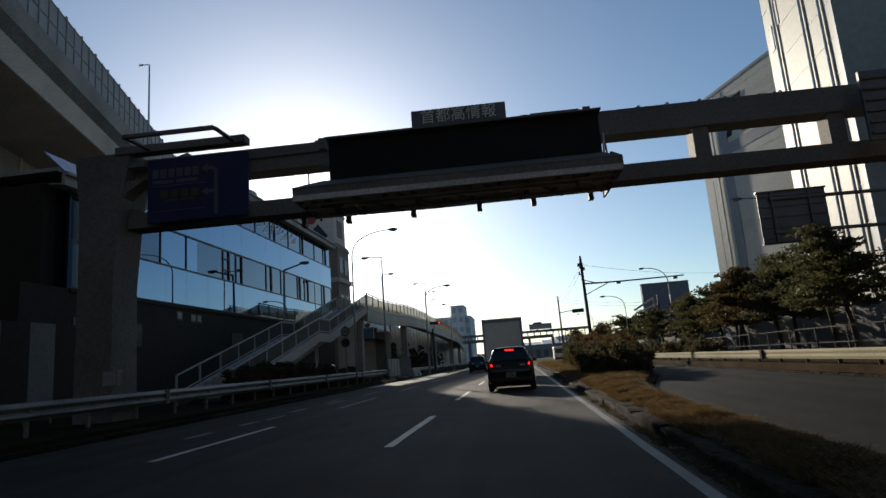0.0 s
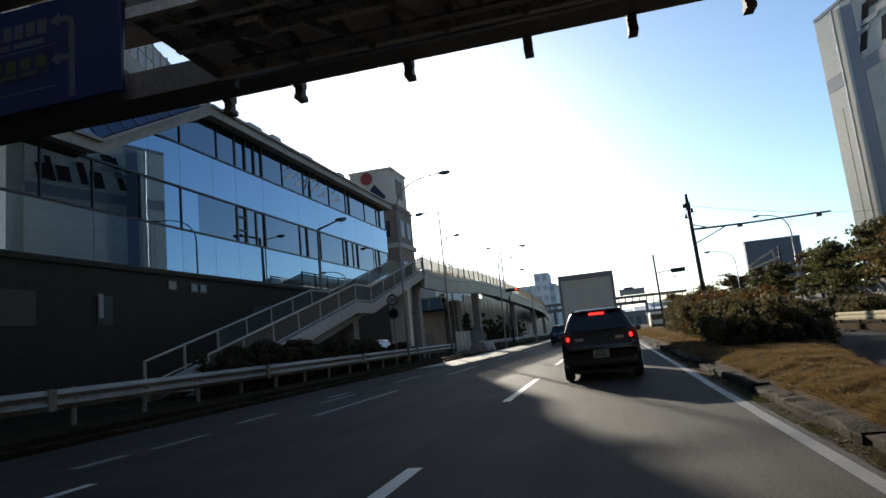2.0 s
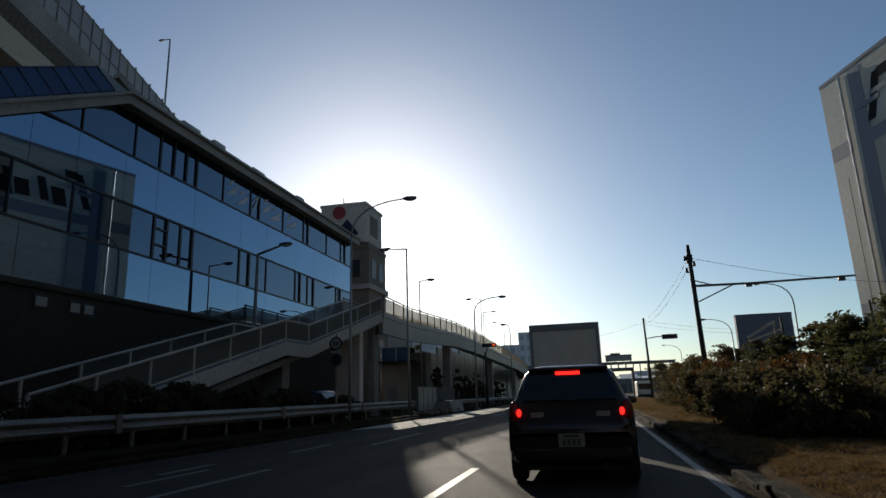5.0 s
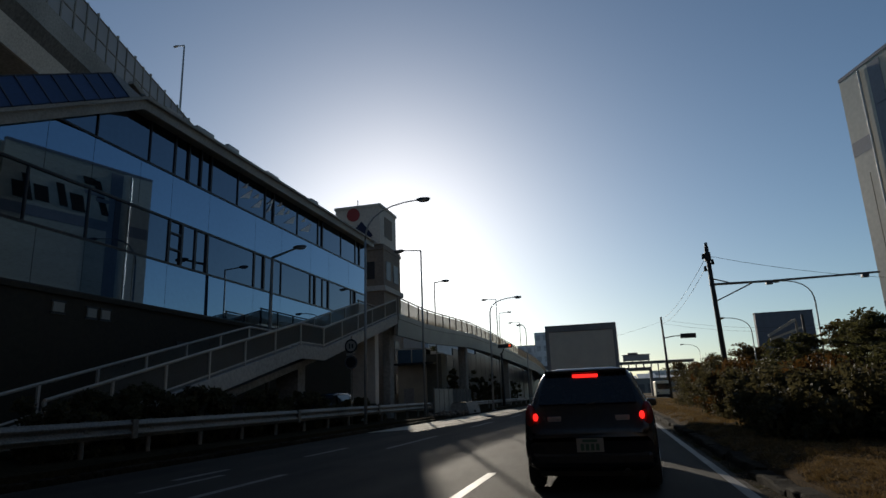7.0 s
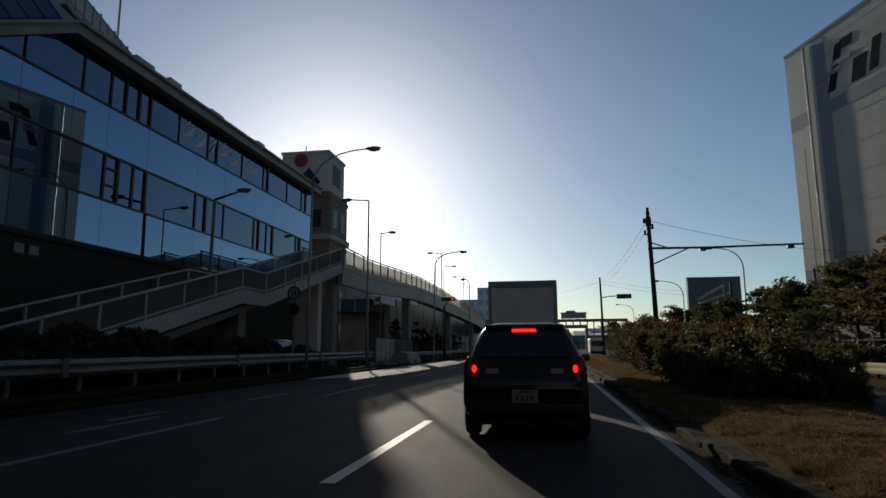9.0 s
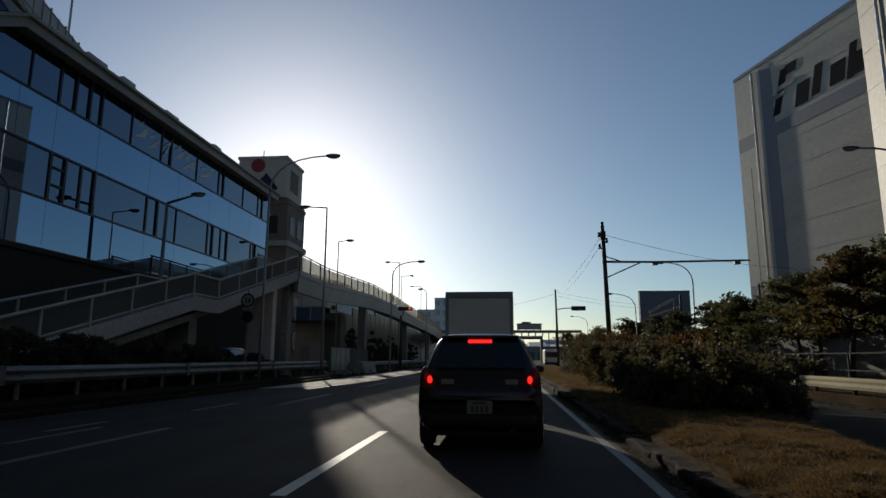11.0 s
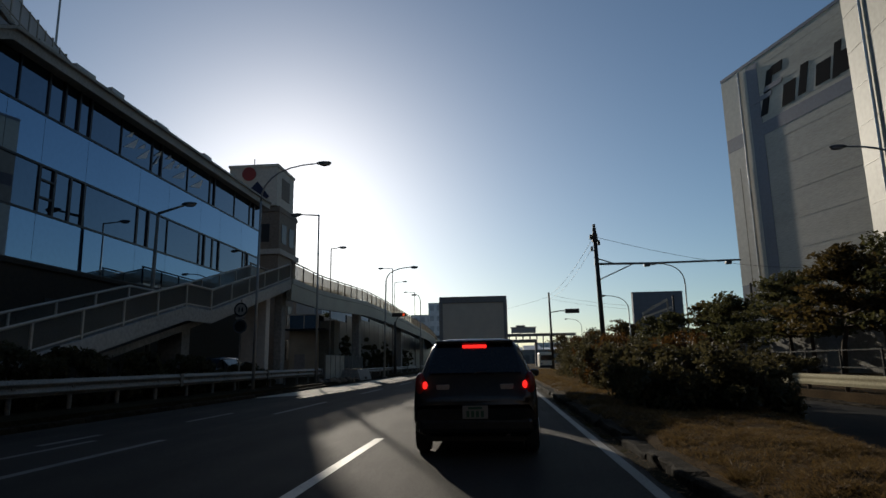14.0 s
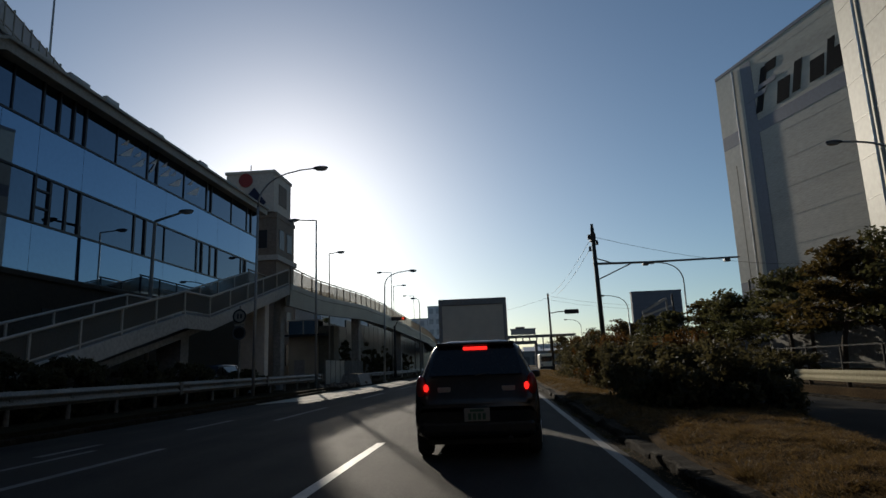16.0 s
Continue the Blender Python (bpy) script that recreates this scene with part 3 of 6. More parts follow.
for y, z in ((-2.42, 5.22), (-0.62, 5.34)):
    part("conduit", tube([(-4.6, y, z), (-1.5, y, z - 0.03), (3.0, y, z)], 0.035, 8), STEEL, vms)
for x in (-3.4, 0.4, 2.3):
    part("junction_box", box(x - 0.16, x + 0.16, -2.35, -2.0, 5.08, 5.24, bevel=0.01), STEEL_DIRTY, vms)
for x in (-1.0, -0.75):
    part("ladder_rail", rod((x, -2.3, 5.22), (x, -0.3, 5.45), 0.03), STEEL_DIRTY, vms)

# blue guide sign
guide = thing("guide_sign", (0, GY, 0), "blue expressway guide sign with white arrows and unreadable lines", "road sign", turn=1.6)
part("panel", box(-9.85, -6.82, -0.36, -0.28, 5.72, 7.62, bevel=0.01), BLUE, guide)
for x in (-9.2, -7.4):
    part("support", box(x - 0.05, x + 0.05, -0.29, 0.02, 5.8, 7.5), GANTRY, guide)
ARROW = -7.78


def bars(parent, x0, x1, z, h, n, gap, y, material):
    w = (x1 - x0 - gap * (n - 1)) / n
    for i in range(n):
        part("text_bar", box(x0 + i * (w + gap), x0 + i * (w + gap) + w, y - 0.008, y, z - h / 2, z + h / 2), material, parent)


bars(guide, -9.7, -8.3, 7.18, 0.26, 6, 0.06, -0.362, SIGN_WHITE)
bars(guide, -9.7, -8.35, 6.92, 0.10, 2, 0.1, -0.362, SIGN_WHITE)
part("green_plate", box(-9.55, -8.2, -0.370, -0.362, 6.28, 6.70), NAVY, guide)
bars(guide, -9.45, -8.3, 6.55, 0.22, 4, 0.09, -0.372, SIGN_GREEN)
bars(guide, -9.3, -8.45, 6.36, 0.07, 2, 0.08, -0.372, SIGN_GREEN)
for z in (6.05, 6.80):
    part("border_line", box(-9.7, -8.1, -0.368, -0.362, z - 0.012, z + 0.012), SIGN_WHITE, guide)
part("arrow_stem", box(ARROW - 0.06, ARROW + 0.06, -0.370, -0.362, 5.8, 7.06), SIGN_WHITE, guide)
turns = [math.radians(15 * k) for k in range(7)]
part("arrow_bend", slab([(ARROW - 0.16 + 0.22 * math.cos(a), -0.37, 7.06 + 0.22 * math.sin(a)) for a in turns] + [(ARROW - 0.16 + 0.11 * math.cos(a), -0.37, 7.06 + 0.11 * math.sin(a)) for a in turns[::-1]], 0.008), SIGN_WHITE, guide)
for z in (7.22, 6.52):
    part("arrow_arm", box(ARROW - 0.30, ARROW - (0.16 if z > 7 else 0.06), -0.370, -0.362, z - 0.05, z + 0.05), SIGN_WHITE, guide)
    part("arrow_head", slab([(ARROW - 0.45, -0.37, z), (ARROW - 0.25, -0.37, z - 0.13), (ARROW - 0.25, -0.37, z + 0.13)], 0.008), SIGN_WHITE, guide)
for a, b in (((-9.75, -1.7, 7.84), (-7.2, -1.7, 7.84)), ((-9.75, -0.3, 7.92), (-9.75, -1.7, 7.84)), ((-7.2, -0.3, 7.92), (-7.2, -1.7, 7.84)), ((-10.8, -0.35, 7.92), (-6.9, -0.35, 7.95))):
    part("lamp_frame", bar(a, b, 0.12, 0.10 if a[1] == b[1] else 0.06), GANTRY, guide)
part("lamp_trough", box(-10.8, -6.85, -0.5, -0.1, 7.84, 8.08, bevel=0.02), GANTRY, guide)
part("rail", box(-10.6, -9.9, -0.40, -0.3, 7.45, 7.60), STEEL_DIRTY, guide)

# board for the other direction
back = thing("sign_board", (10.9, GY - 0.3, 0), "dark back of a large sign on the gantry", "road sign")
part("panel", box(-0.95, 2.2, -0.1, 0.0, 5.95, 7.85), SIGN_BACK, back)
for i in range(6):
    part("stiffener", box(-0.9, 2.15, -0.16, -0.1, 6.1 + 0.3 * i, 6.16 + 0.3 * i), GANTRY, back)


# ---- guard rails ----
def w_beam(h=0.31, d=0.08):
    pts = []
    for i in range(13):
        k = i / 12
        pts.append((d * (0.5 - 0.5 * math.cos(4 * math.pi * k)), -h / 2 + h * k))
    return pts + [(x - 0.012, z) for x, z in pts[::-1]]


def guard_rail(name, x, y0, y1, top, face, material, post_material, label, step=2.0, seg=8.0, bend=None, deep=0.31):
    rail = thing(name, (x, y0, 0), label, "guard rail")
    prof = [(face * a, b) for a, b in w_beam(deep, 0.08 if face > 0 else 0.02)]
    y = y0
    while y < y1 - 0.1:
        e = min(y + seg, y1)
        ys = [y + (e - y) * i / 4 for i in range(5)]
        dx = bend or (lambda q: 0.0)
        part("beam", strip(prof, [(dx(q), q - y0, top - deep / 2 - (0.004 if int((y - y0) / seg) % 2 else 0)) for q in ys]), material, rail, smooth=False)
        part("splice", box(dx(e) + face * 0.01, dx(e) + face * 0.095, e - y0 - 0.12, e - y0 + 0.06, top - deep - 0.02, top + 0.01, bevel=0.01), post_material, rail)
        y = e
    q = y0 + 0.6
    while q < y1:
        part("post", rod((-face * 0.07 + dx(q), q - y0, 0.05), (-face * 0.07 + dx(q), q - y0, top + 0.02), 0.057, n=10), post_material, rail)
        part("post_block", box(dx(q) - (0.05 if face > 0 else 0.0), dx(q) + (0.03 if face > 0 else 0.05), q - y0 - 0.05, q - y0 + 0.05, top - 0.25, top - 0.06), post_material, rail)
        q += step
    return rail


guard_rail("guard_rail", -10.5, 4.0, 53.0, 0.98, 1, STEEL_DIRTY, GANTRY, "dull galvanised W-beam guard rail on steel posts", deep=0.40)
guard_rail("guard_rail", -9.8, 60.0, 124.0, 0.88, 1, STEEL_DIRTY, STEEL_DIRTY, "dull galvanised W-beam guard rail further along the road", 4.0)
guard_rail("guard_rail", 9.3, 2.0, 90.0, 0.72, -1, WHITE_RAIL, POST_BROWN, "cream painted guard rail beyond the far carriageway", 2.0, 24.0, deep=0.30)


# ---- glass-fronted building on the left ----
FX = -16.65
hall = thing("glass_building", (FX, 24, 0), "long building with a mirror-glass front and a blue pitched roof", "building")
FLOORS = (5.10, 6.98, 8.84, 10.80)
WALL_TOP = 12.75
LOW, LOW_END, PEAK, HIGH = 9.4, 27.2, 33.7, 13.05


def roof_z(y):
    if y < LOW_END:
        return LOW
    return LOW + (HIGH - LOW) * min(1.0, (y - LOW_END) / (PEAK - LOW_END))


NEAR, FAR = 23.4, 57.9
BAYS = [NEAR, 27.2, 29.7, 32.15, 34.8, 36.3, 37.2, 38.05, 38.8, 40.95, 43.5, 44.4, 47.1, 49.8, 50.45, 53.3, 55.8, 56.6, FAR]
SASH = {5, 6, 7, 10, 13, 16}


def pane(y0, y1, z0, z1, material, name, inset=0.0):
    ta, tb = min(z1, roof_z(y0) - 0.42), min(z1, roof_z(y1) - 0.42)
    if max(ta, tb) <= z0 + 0.05:
        return
    g = 0.008
    ring = [(inset, y0 + g - 24, z0 + g), (inset, y1 - g - 24, z0 + g)]
    if tb > z0 + 0.06:
        ring.append((inset, y1 - g - 24, tb - g))
    if ta > z0 + 0.06:
        ring.append((inset, y0 + g - 24, ta - g))
    if len(ring) > 2:
        part(name, slab(ring, 0.03), material, hall)


for i, (a, b) in enumerate(zip(BAYS, BAYS[1:])):
    pane(a, b, FLOORS[3] + 0.03, WALL_TOP, GLASS_DARK, "window_pane", -0.05 if i in SASH else -0.02)
MID = [NEAR, 25.3, 27.4, 29.7, 32.1, 33.3, 36.25, 37.05, 37.95, 38.8, 42.65, 43.6, 45.35, 48.85, 49.5, 50.5, 51.4, 55.0, 55.8, FAR]
MID_SASH = {6, 8, 10, 13, 15, 17}
for i, (a, b) in enumerate(zip(MID, MID[1:])):
    pane(a, b, FLOORS[1] + 0.04, FLOORS[2] - 0.04, GLASS if 29 < a < 33 else GLASS_DARK, "window_pane", -0.05 if i in MID_SASH else -0.02)
JOINTS = [NEAR, 27.4, 30.2, 32.1, 34.4, 36.25, 38.8, 42.65, 45.35, 48.85, 51.4, 54.6, FAR]
for a, b in zip(JOINTS, JOINTS[1:]):
    pane(a, b, FLOORS[2] + 0.04, FLOORS[3] - 0.03, GLASS, "spandrel_pane")
    pane(a, b, FLOORS[0] + 0.04, FLOORS[1] - 0.03, GLASS, "spandrel_pane")
for z in FLOORS:
    a = NEAR if z < 8.98 else LOW_END + (z + 0.42 - LOW) / (HIGH - LOW) * (PEAK - LOW_END)
    part("transom", box(-0.05, 0.035, a - 24, FAR - 24, z - 0.042, z + 0.042), MULLION, hall)
for i, y in enumerate(BAYS):
    wide = 0.05 if (i in SASH or i - 1 in SASH) else 0.028
    if roof_z(y) > FLOORS[3] + 0.6:
        part("mullion", box(-0.05, 0.03, y - 24 - wide, y - 24 + wide, FLOORS[3], min(WALL_TOP, roof_z(y) - 0.4)), MULLION, hall)
for i, y in enumerate(MID):
    wide = 0.06 if (i in MID_SASH or i - 1 in MID_SASH) else 0.028
    if y != 33.3:
        part("mullion", box(-0.05, 0.03, y - 24 - wide, y - 24 + wide, FLOORS[1], min(FLOORS[2], roof_z(y) - 0.4)), MULLION, hall)
for z in (8.30, 7.62):
    part("sash", box(-0.04, 0.02, MID[6] - 24, MID[7] - 24, z - 0.035, z + 0.035), MULLION, hall)
# pale slivers on some upper windows stand in for bright glints in the glass
for y0, y1, z0 in ((41.15, 42.3, 11.3), (42.2, 43.3, 11.1), (43.62, 44.3, 11.2), (44.6, 45.7, 11.35), (45.5, 46.9, 11.15), (47.4, 48.9, 11.2)):
    part("window_glint", slab([(0.004, y0 - 24, z0), (0.004, y1 - 24.3, z0 + 0.25), (0.004, y1 - 24, z0 + 0.85)], 0.012), GLINT, hall)
    part("window_glint", slab([(0.004, y0 - 23.9, z0 + 0.55), (0.004, y0 - 23.4, z0 + 0.7), (0.004, y0 - 23.3, z0 + 1.0)], 0.012), GLINT, hall)
part("backing_wall", slab([(-0.08, NEAR - 24, 5.0), (-0.08, FAR - 24, 5.0), (-0.08, FAR - 24, WALL_TOP), (-0.08, PEAK - 24, WALL_TOP), (-0.08, LOW_END - 24, 9.1), (-0.08, NEAR - 24, 9.1)], 0.3), MULLION, hall)
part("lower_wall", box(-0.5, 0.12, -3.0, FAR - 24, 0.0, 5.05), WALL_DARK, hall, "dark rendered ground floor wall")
part("fill_block_cap", box(-0.1, 0.2, NEAR - 24, FAR - 24, 4.90, 5.06), WALL_DARK, hall)
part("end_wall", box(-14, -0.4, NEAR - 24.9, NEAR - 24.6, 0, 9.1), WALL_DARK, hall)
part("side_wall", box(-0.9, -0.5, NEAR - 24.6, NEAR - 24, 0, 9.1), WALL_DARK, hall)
part("corner_post", box(-0.5, 0.1, NEAR - 24.12, NEAR - 24.0, 5.0, 9.05), GLASS, hall)
part("end_wall", box(-14, -0.4, FAR - 24.3, FAR - 24, 0, 12.7), WALL_GREY, hall)
part("rear_wall", box(-14.3, -14, -0.6, FAR - 24, 0, 12.9), WALL_GREY, hall)
for y, w, z, h in ((31.2, 0.42, 4.50, 0.30), (32.55, 0.38, 4.47, 0.30), (33.15, 0.38, 4.47, 0.30)):
    v = part("vent_window", box(0.10, 0.17, y - 24 - w / 2, y - 24 + w / 2, z - h / 2, z + h / 2), LIT, hall, "small pale window in the dark wall")
    for e in (-1, 1):
        part("vent_frame", box(0.11, 0.16, y - 24 - w / 2 - 0.07, y - 24 + w / 2 + 0.07, z + e * (h / 2 + 0.035) - 0.035, z + e * (h / 2 + 0.035) + 0.035), MULLION, hall)
for y, w, z, h in ((24.3, 1.4, 3.4, 1.1), (27.7, 0.7, 3.4, 1.0), (37.7, 1.5, 3.5, 0.7)):
    part("recess_window", box(0.08, 0.15, y - 24 - w / 2, y - 24 + w / 2, z - h / 2, z + h / 2), MULLION, hall)
part("fill_block_box", box(0.12, 0.22, 27.48 - 24.09, 27.48 - 23.91, 3.12, 3.96, bevel=0.01), WALL_GREY, hall, "grey upright wall box")
# eaves, verge and roofs
OUT = 0.55
line = [(22.4, LOW), (LOW_END, LOW), (PEAK, HIGH), (FAR + 0.3, HIGH)]
for (a, za), (b, zb) in zip(line, line[1:]):
    part("fascia", slab([(OUT, a - 24, za - 0.45), (OUT, b - 24, zb - 0.45), (OUT, b - 24, zb), (OUT, a - 24, za)], 0.12), FASCIA, hall)
    part("soffit", slab([(OUT, a - 24, za - 0.45), (OUT, b - 24, zb - 0.45), (-0.1, b - 24, zb - 0.38), (-0.1, a - 24, za - 0.38)], 0.05), FASCIA, hall)
    part("gutter", bar((OUT + 0.06, a - 24, za - 0.05), (OUT + 0.06, b - 24, zb - 0.05), 0.14, 0.12), FASCIA, hall)
part("roof_deck", slab([(-14, LOW_END - 24.3, 9.55), (-0.45, LOW_END - 24.3, 9.55), (-0.45, PEAK - 24, 13.9), (-14, PEAK - 24, 13.9)], 0.2), ROOF_BLUE, hall)
RISE = HIGH - LOW
for i in range(9):
    a, b = LOW_END + (PEAK - 0.8 - LOW_END) * i / 9, LOW_END + (PEAK - 0.8 - LOW_END) * (i + 1) / 9 - 0.03
    za, zb = LOW + RISE * 0.88 * i / 9, LOW + RISE * 0.88 * (i + 1) / 9
    part("mansard_sheet", slab([(0.5, a - 24, za + 0.02), (0.5, b - 24, zb + 0.02), (-0.4, b - 24, zb + 1.15), (-0.4, a - 24, za + 1.15)], -0.05), ROOF_BLUE, hall)
    part("roof_rib", bar((0.53, b - 24 + 0.02, zb + 0.04), (-0.37, b - 24 + 0.02, zb + 1.20), 0.06, 0.08), RIB, hall)
part("ridge_trim", bar((-0.4, LOW_END - 24, LOW + 1.2), (-0.4, PEAK - 24.8, LOW + RISE * 0.88 + 1.2), 0.10, 0.08), RIB, hall)
part("end_flashing", slab([(0.5, PEAK - 24.8, LOW + RISE * 0.88), (0.5, PEAK - 24.2, LOW + RISE * 0.97), (-0.4, PEAK - 24.5, LOW + RISE * 0.92 + 1.1), (-0.4, PEAK - 24.8, LOW + RISE * 0.88 + 1.15)], -0.05), FASCIA, hall)
for i in range(7):
    a, b = 22.4 + (LOW_END - 22.4) * i / 7, 22.4 + (LOW_END - 22.4) * (i + 1) / 7 - 0.03
    part("mansard_sheet", slab([(0.5, a - 24, LOW + 0.02), (0.5, b - 24, LOW + 0.02), (-0.4, b - 24, LOW + 0.9), (-0.4, a - 24, LOW + 0.9)], -0.05), ROOF_PALE, hall)
part("flat_roof", box(-14, 0.4, -1.8, LOW_END - 24, LOW, LOW + 0.15), FASCIA, hall)
part("ridge_cap", bar((0.1, PEAK - 24.3, HIGH + 0.55), (0.1, PEAK - 23.7, HIGH + 0.25), 0.3, 0.2), FASCIA, hall)
M = 18
for i in range(M):
    a = PEAK + 0.1 + (FAR - PEAK - 0.1) * i / M
    b = PEAK + 0.1 + (FAR - PEAK - 0.1) * (i + 1) / M - 0.04
    part("roof_sheet", slab([(0.5, a - 24, HIGH + 0.05), (0.5, b - 24, HIGH + 0.05), (-0.8, b - 24, HIGH + 0.85), (-0.8, a - 24, HIGH + 0.85)], -0.05), SLATE, hall)
for i, y in enumerate((34.9, 36.9, 39.2, 42.7, 47.8)):
    part("roof_flashing", box(0.35, 0.56, y - 24, y - 24 + 0.9 + 0.3 * (i % 2), HIGH + 0.01, HIGH + 0.19 + 0.05 * (i % 3), bevel=0.01), SLATE, hall)
part("top_roof", box(-14, -0.75, PEAK - 23.7, FAR - 24, HIGH + 0.55, HIGH + 0.75), SLATE, hall)

# red-disc building beyond it
block = thing("corner_building", (-20.5, 66, 0), "grey office block with stepped wings and a red disc sign", "building")
part("main_wall", box(-8, 2.15, 0.3, 4.9, 0, 15.0), WALL_STONE, block)
# Light upper wall; added paleness from glare is put into its colour.
part("upper_wall", box(-2.4, 1.95, 0.0, 4.4, 15.0, 18.55), WALL_PALE, block)
part("parapet", box(-2.5, 2.05, -0.1, 4.5, 18.5, 18.75), WALL_PALE, block)
part("cornice", box(-8.1, 2.35, 0.1, 5.2, 10.7, 11.15), CONCRETE, block)
part("cornice", box(-8.1, 2.2, 0.15, 5.1, 14.5, 14.8), WALL_STONE, block)
bm = bmesh.new()
bmesh.ops.create_cone(bm, cap_ends=True, segments=32, radius1=0.62, radius2=0.62, depth=0.12, matrix=Matrix.Translation((-0.6, -0.08, 17.9)) @ pose(0, 0, 0, 90))
part("disc_sign", bm, RED_DISC, block, "red disc sign")
part("sign_stripe", slab([(-1.6, -0.05, 15.3), (0.2, -0.05, 17.2), (1.3, -0.05, 15.8), (0.7, -0.05, 15.3)], 0.05), NAVY, block)
for k, z in enumerate((2.5, 5.5, 8.5, 12.6)):
    for j in range(2):
        part("window", box(2.12, 2.19, 0.9 + j * 2.0, 2.1 + j * 2.0, z - 0.8, z + 0.9), MULLION, block)
    part("window", box(0.4, 1.3, 0.24, 0.32, z - 0.8, z + 0.8), MULLION, block)
part("window", box(1.92, 1.99, 1.2, 3.2, 15.9, 17.8), WALL_STONE, block)
part("antenna", rod((-1.0, 2, 18.6), (-1.0, 2, 20.0), 0.04), POLE_DARK, block)

# ---- stair and footbridge ----
BY = 48.6
bridge = thing("footbridge", (-11.2, BY, 0), "concrete and steel footbridge with tan railing panels along the road", "footbridge")
W = 2.2
PROFILE = [(BY, 5.82), (54.7, 5.80), (67.7, 6.38), (78, 6.45), (94, 6.2), (116, 5.9), (143, 5.2), (159, 4.6)]


def deck_z(y):
    for (a, za), (b, zb) in zip(PROFILE, PROFILE[1:]):
        if y <= b:
            return za + (zb - za) * (y - a) / (b - a)
    return PROFILE[-1][1]


def bow(y):
    return 0.0 if y < 107 else -((y - 107) / 52) ** 2 * 2.7


YS = [BY + i * (159 - BY) / 40 for i in range(41)]
part("deck", strip([(-W - 0.1, -0.12), (0.1, -0.12), (0.1, 0.08), (-W - 0.1, 0.08)], [(bow(y), y - BY, deck_z(y)) for y in YS]), CONCRETE, bridge)
for off, deep in ((0.06, 1.05), (-W + 0.1, 0.42)):
    part("girder", strip([(-0.12, -deep), (0.10, -deep), (0.10, -deep + 0.06), (0.0, -deep + 0.06), (0.0, -0.10), (0.10, -0.10), (0.10, 0.0), (-0.12, 0.0)], [(off + bow(y), y - BY, deck_z(y)) for y in YS]), CREAM, bridge)
part("fascia_edge", strip([(0.1, -0.96), (0.17, -0.98), (0.22, -0.16), (0.26, -0.14), (0.26, 0.16), (0.1, 0.16)], [(bow(y), y - BY, deck_z(y)) for y in YS]), CREAM, bridge)
for off in (0.17, -W - 0.05):
    part("handrail", tube([(off + bow(y), y - BY, deck_z(y) + 1.12) for y in YS], 0.045, 8), RAIL_BROWN, bridge)
    for i, y in enumerate([BY + 0.1 + 2.0 * k for k in range(54)]):
        part("post", box(off + bow(y) - 0.035, off + bow(y) + 0.035, y - BY - 0.04, y - BY + 0.04, deck_z(y), deck_z(y) + 1.1), RAIL_BROWN, bridge)
        z0, z1 = deck_z(y), deck_z(y + 2)
        part("railing_panel", slab([(off + bow(y), y - BY + 0.06, z0 + 0.2), (off + bow(y + 2), y - BY + 1.94, z1 + 0.2), (off + bow(y + 2), y - BY + 1.94, z1 + 1.02), (off + bow(y), y - BY + 0.06, z0 + 1.02)], 0.01), PANEL, bridge)
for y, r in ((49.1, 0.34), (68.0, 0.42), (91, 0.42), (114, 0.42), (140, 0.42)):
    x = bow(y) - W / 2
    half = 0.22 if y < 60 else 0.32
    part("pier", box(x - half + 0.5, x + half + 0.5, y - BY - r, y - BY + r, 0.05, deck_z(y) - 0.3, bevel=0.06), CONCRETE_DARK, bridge)

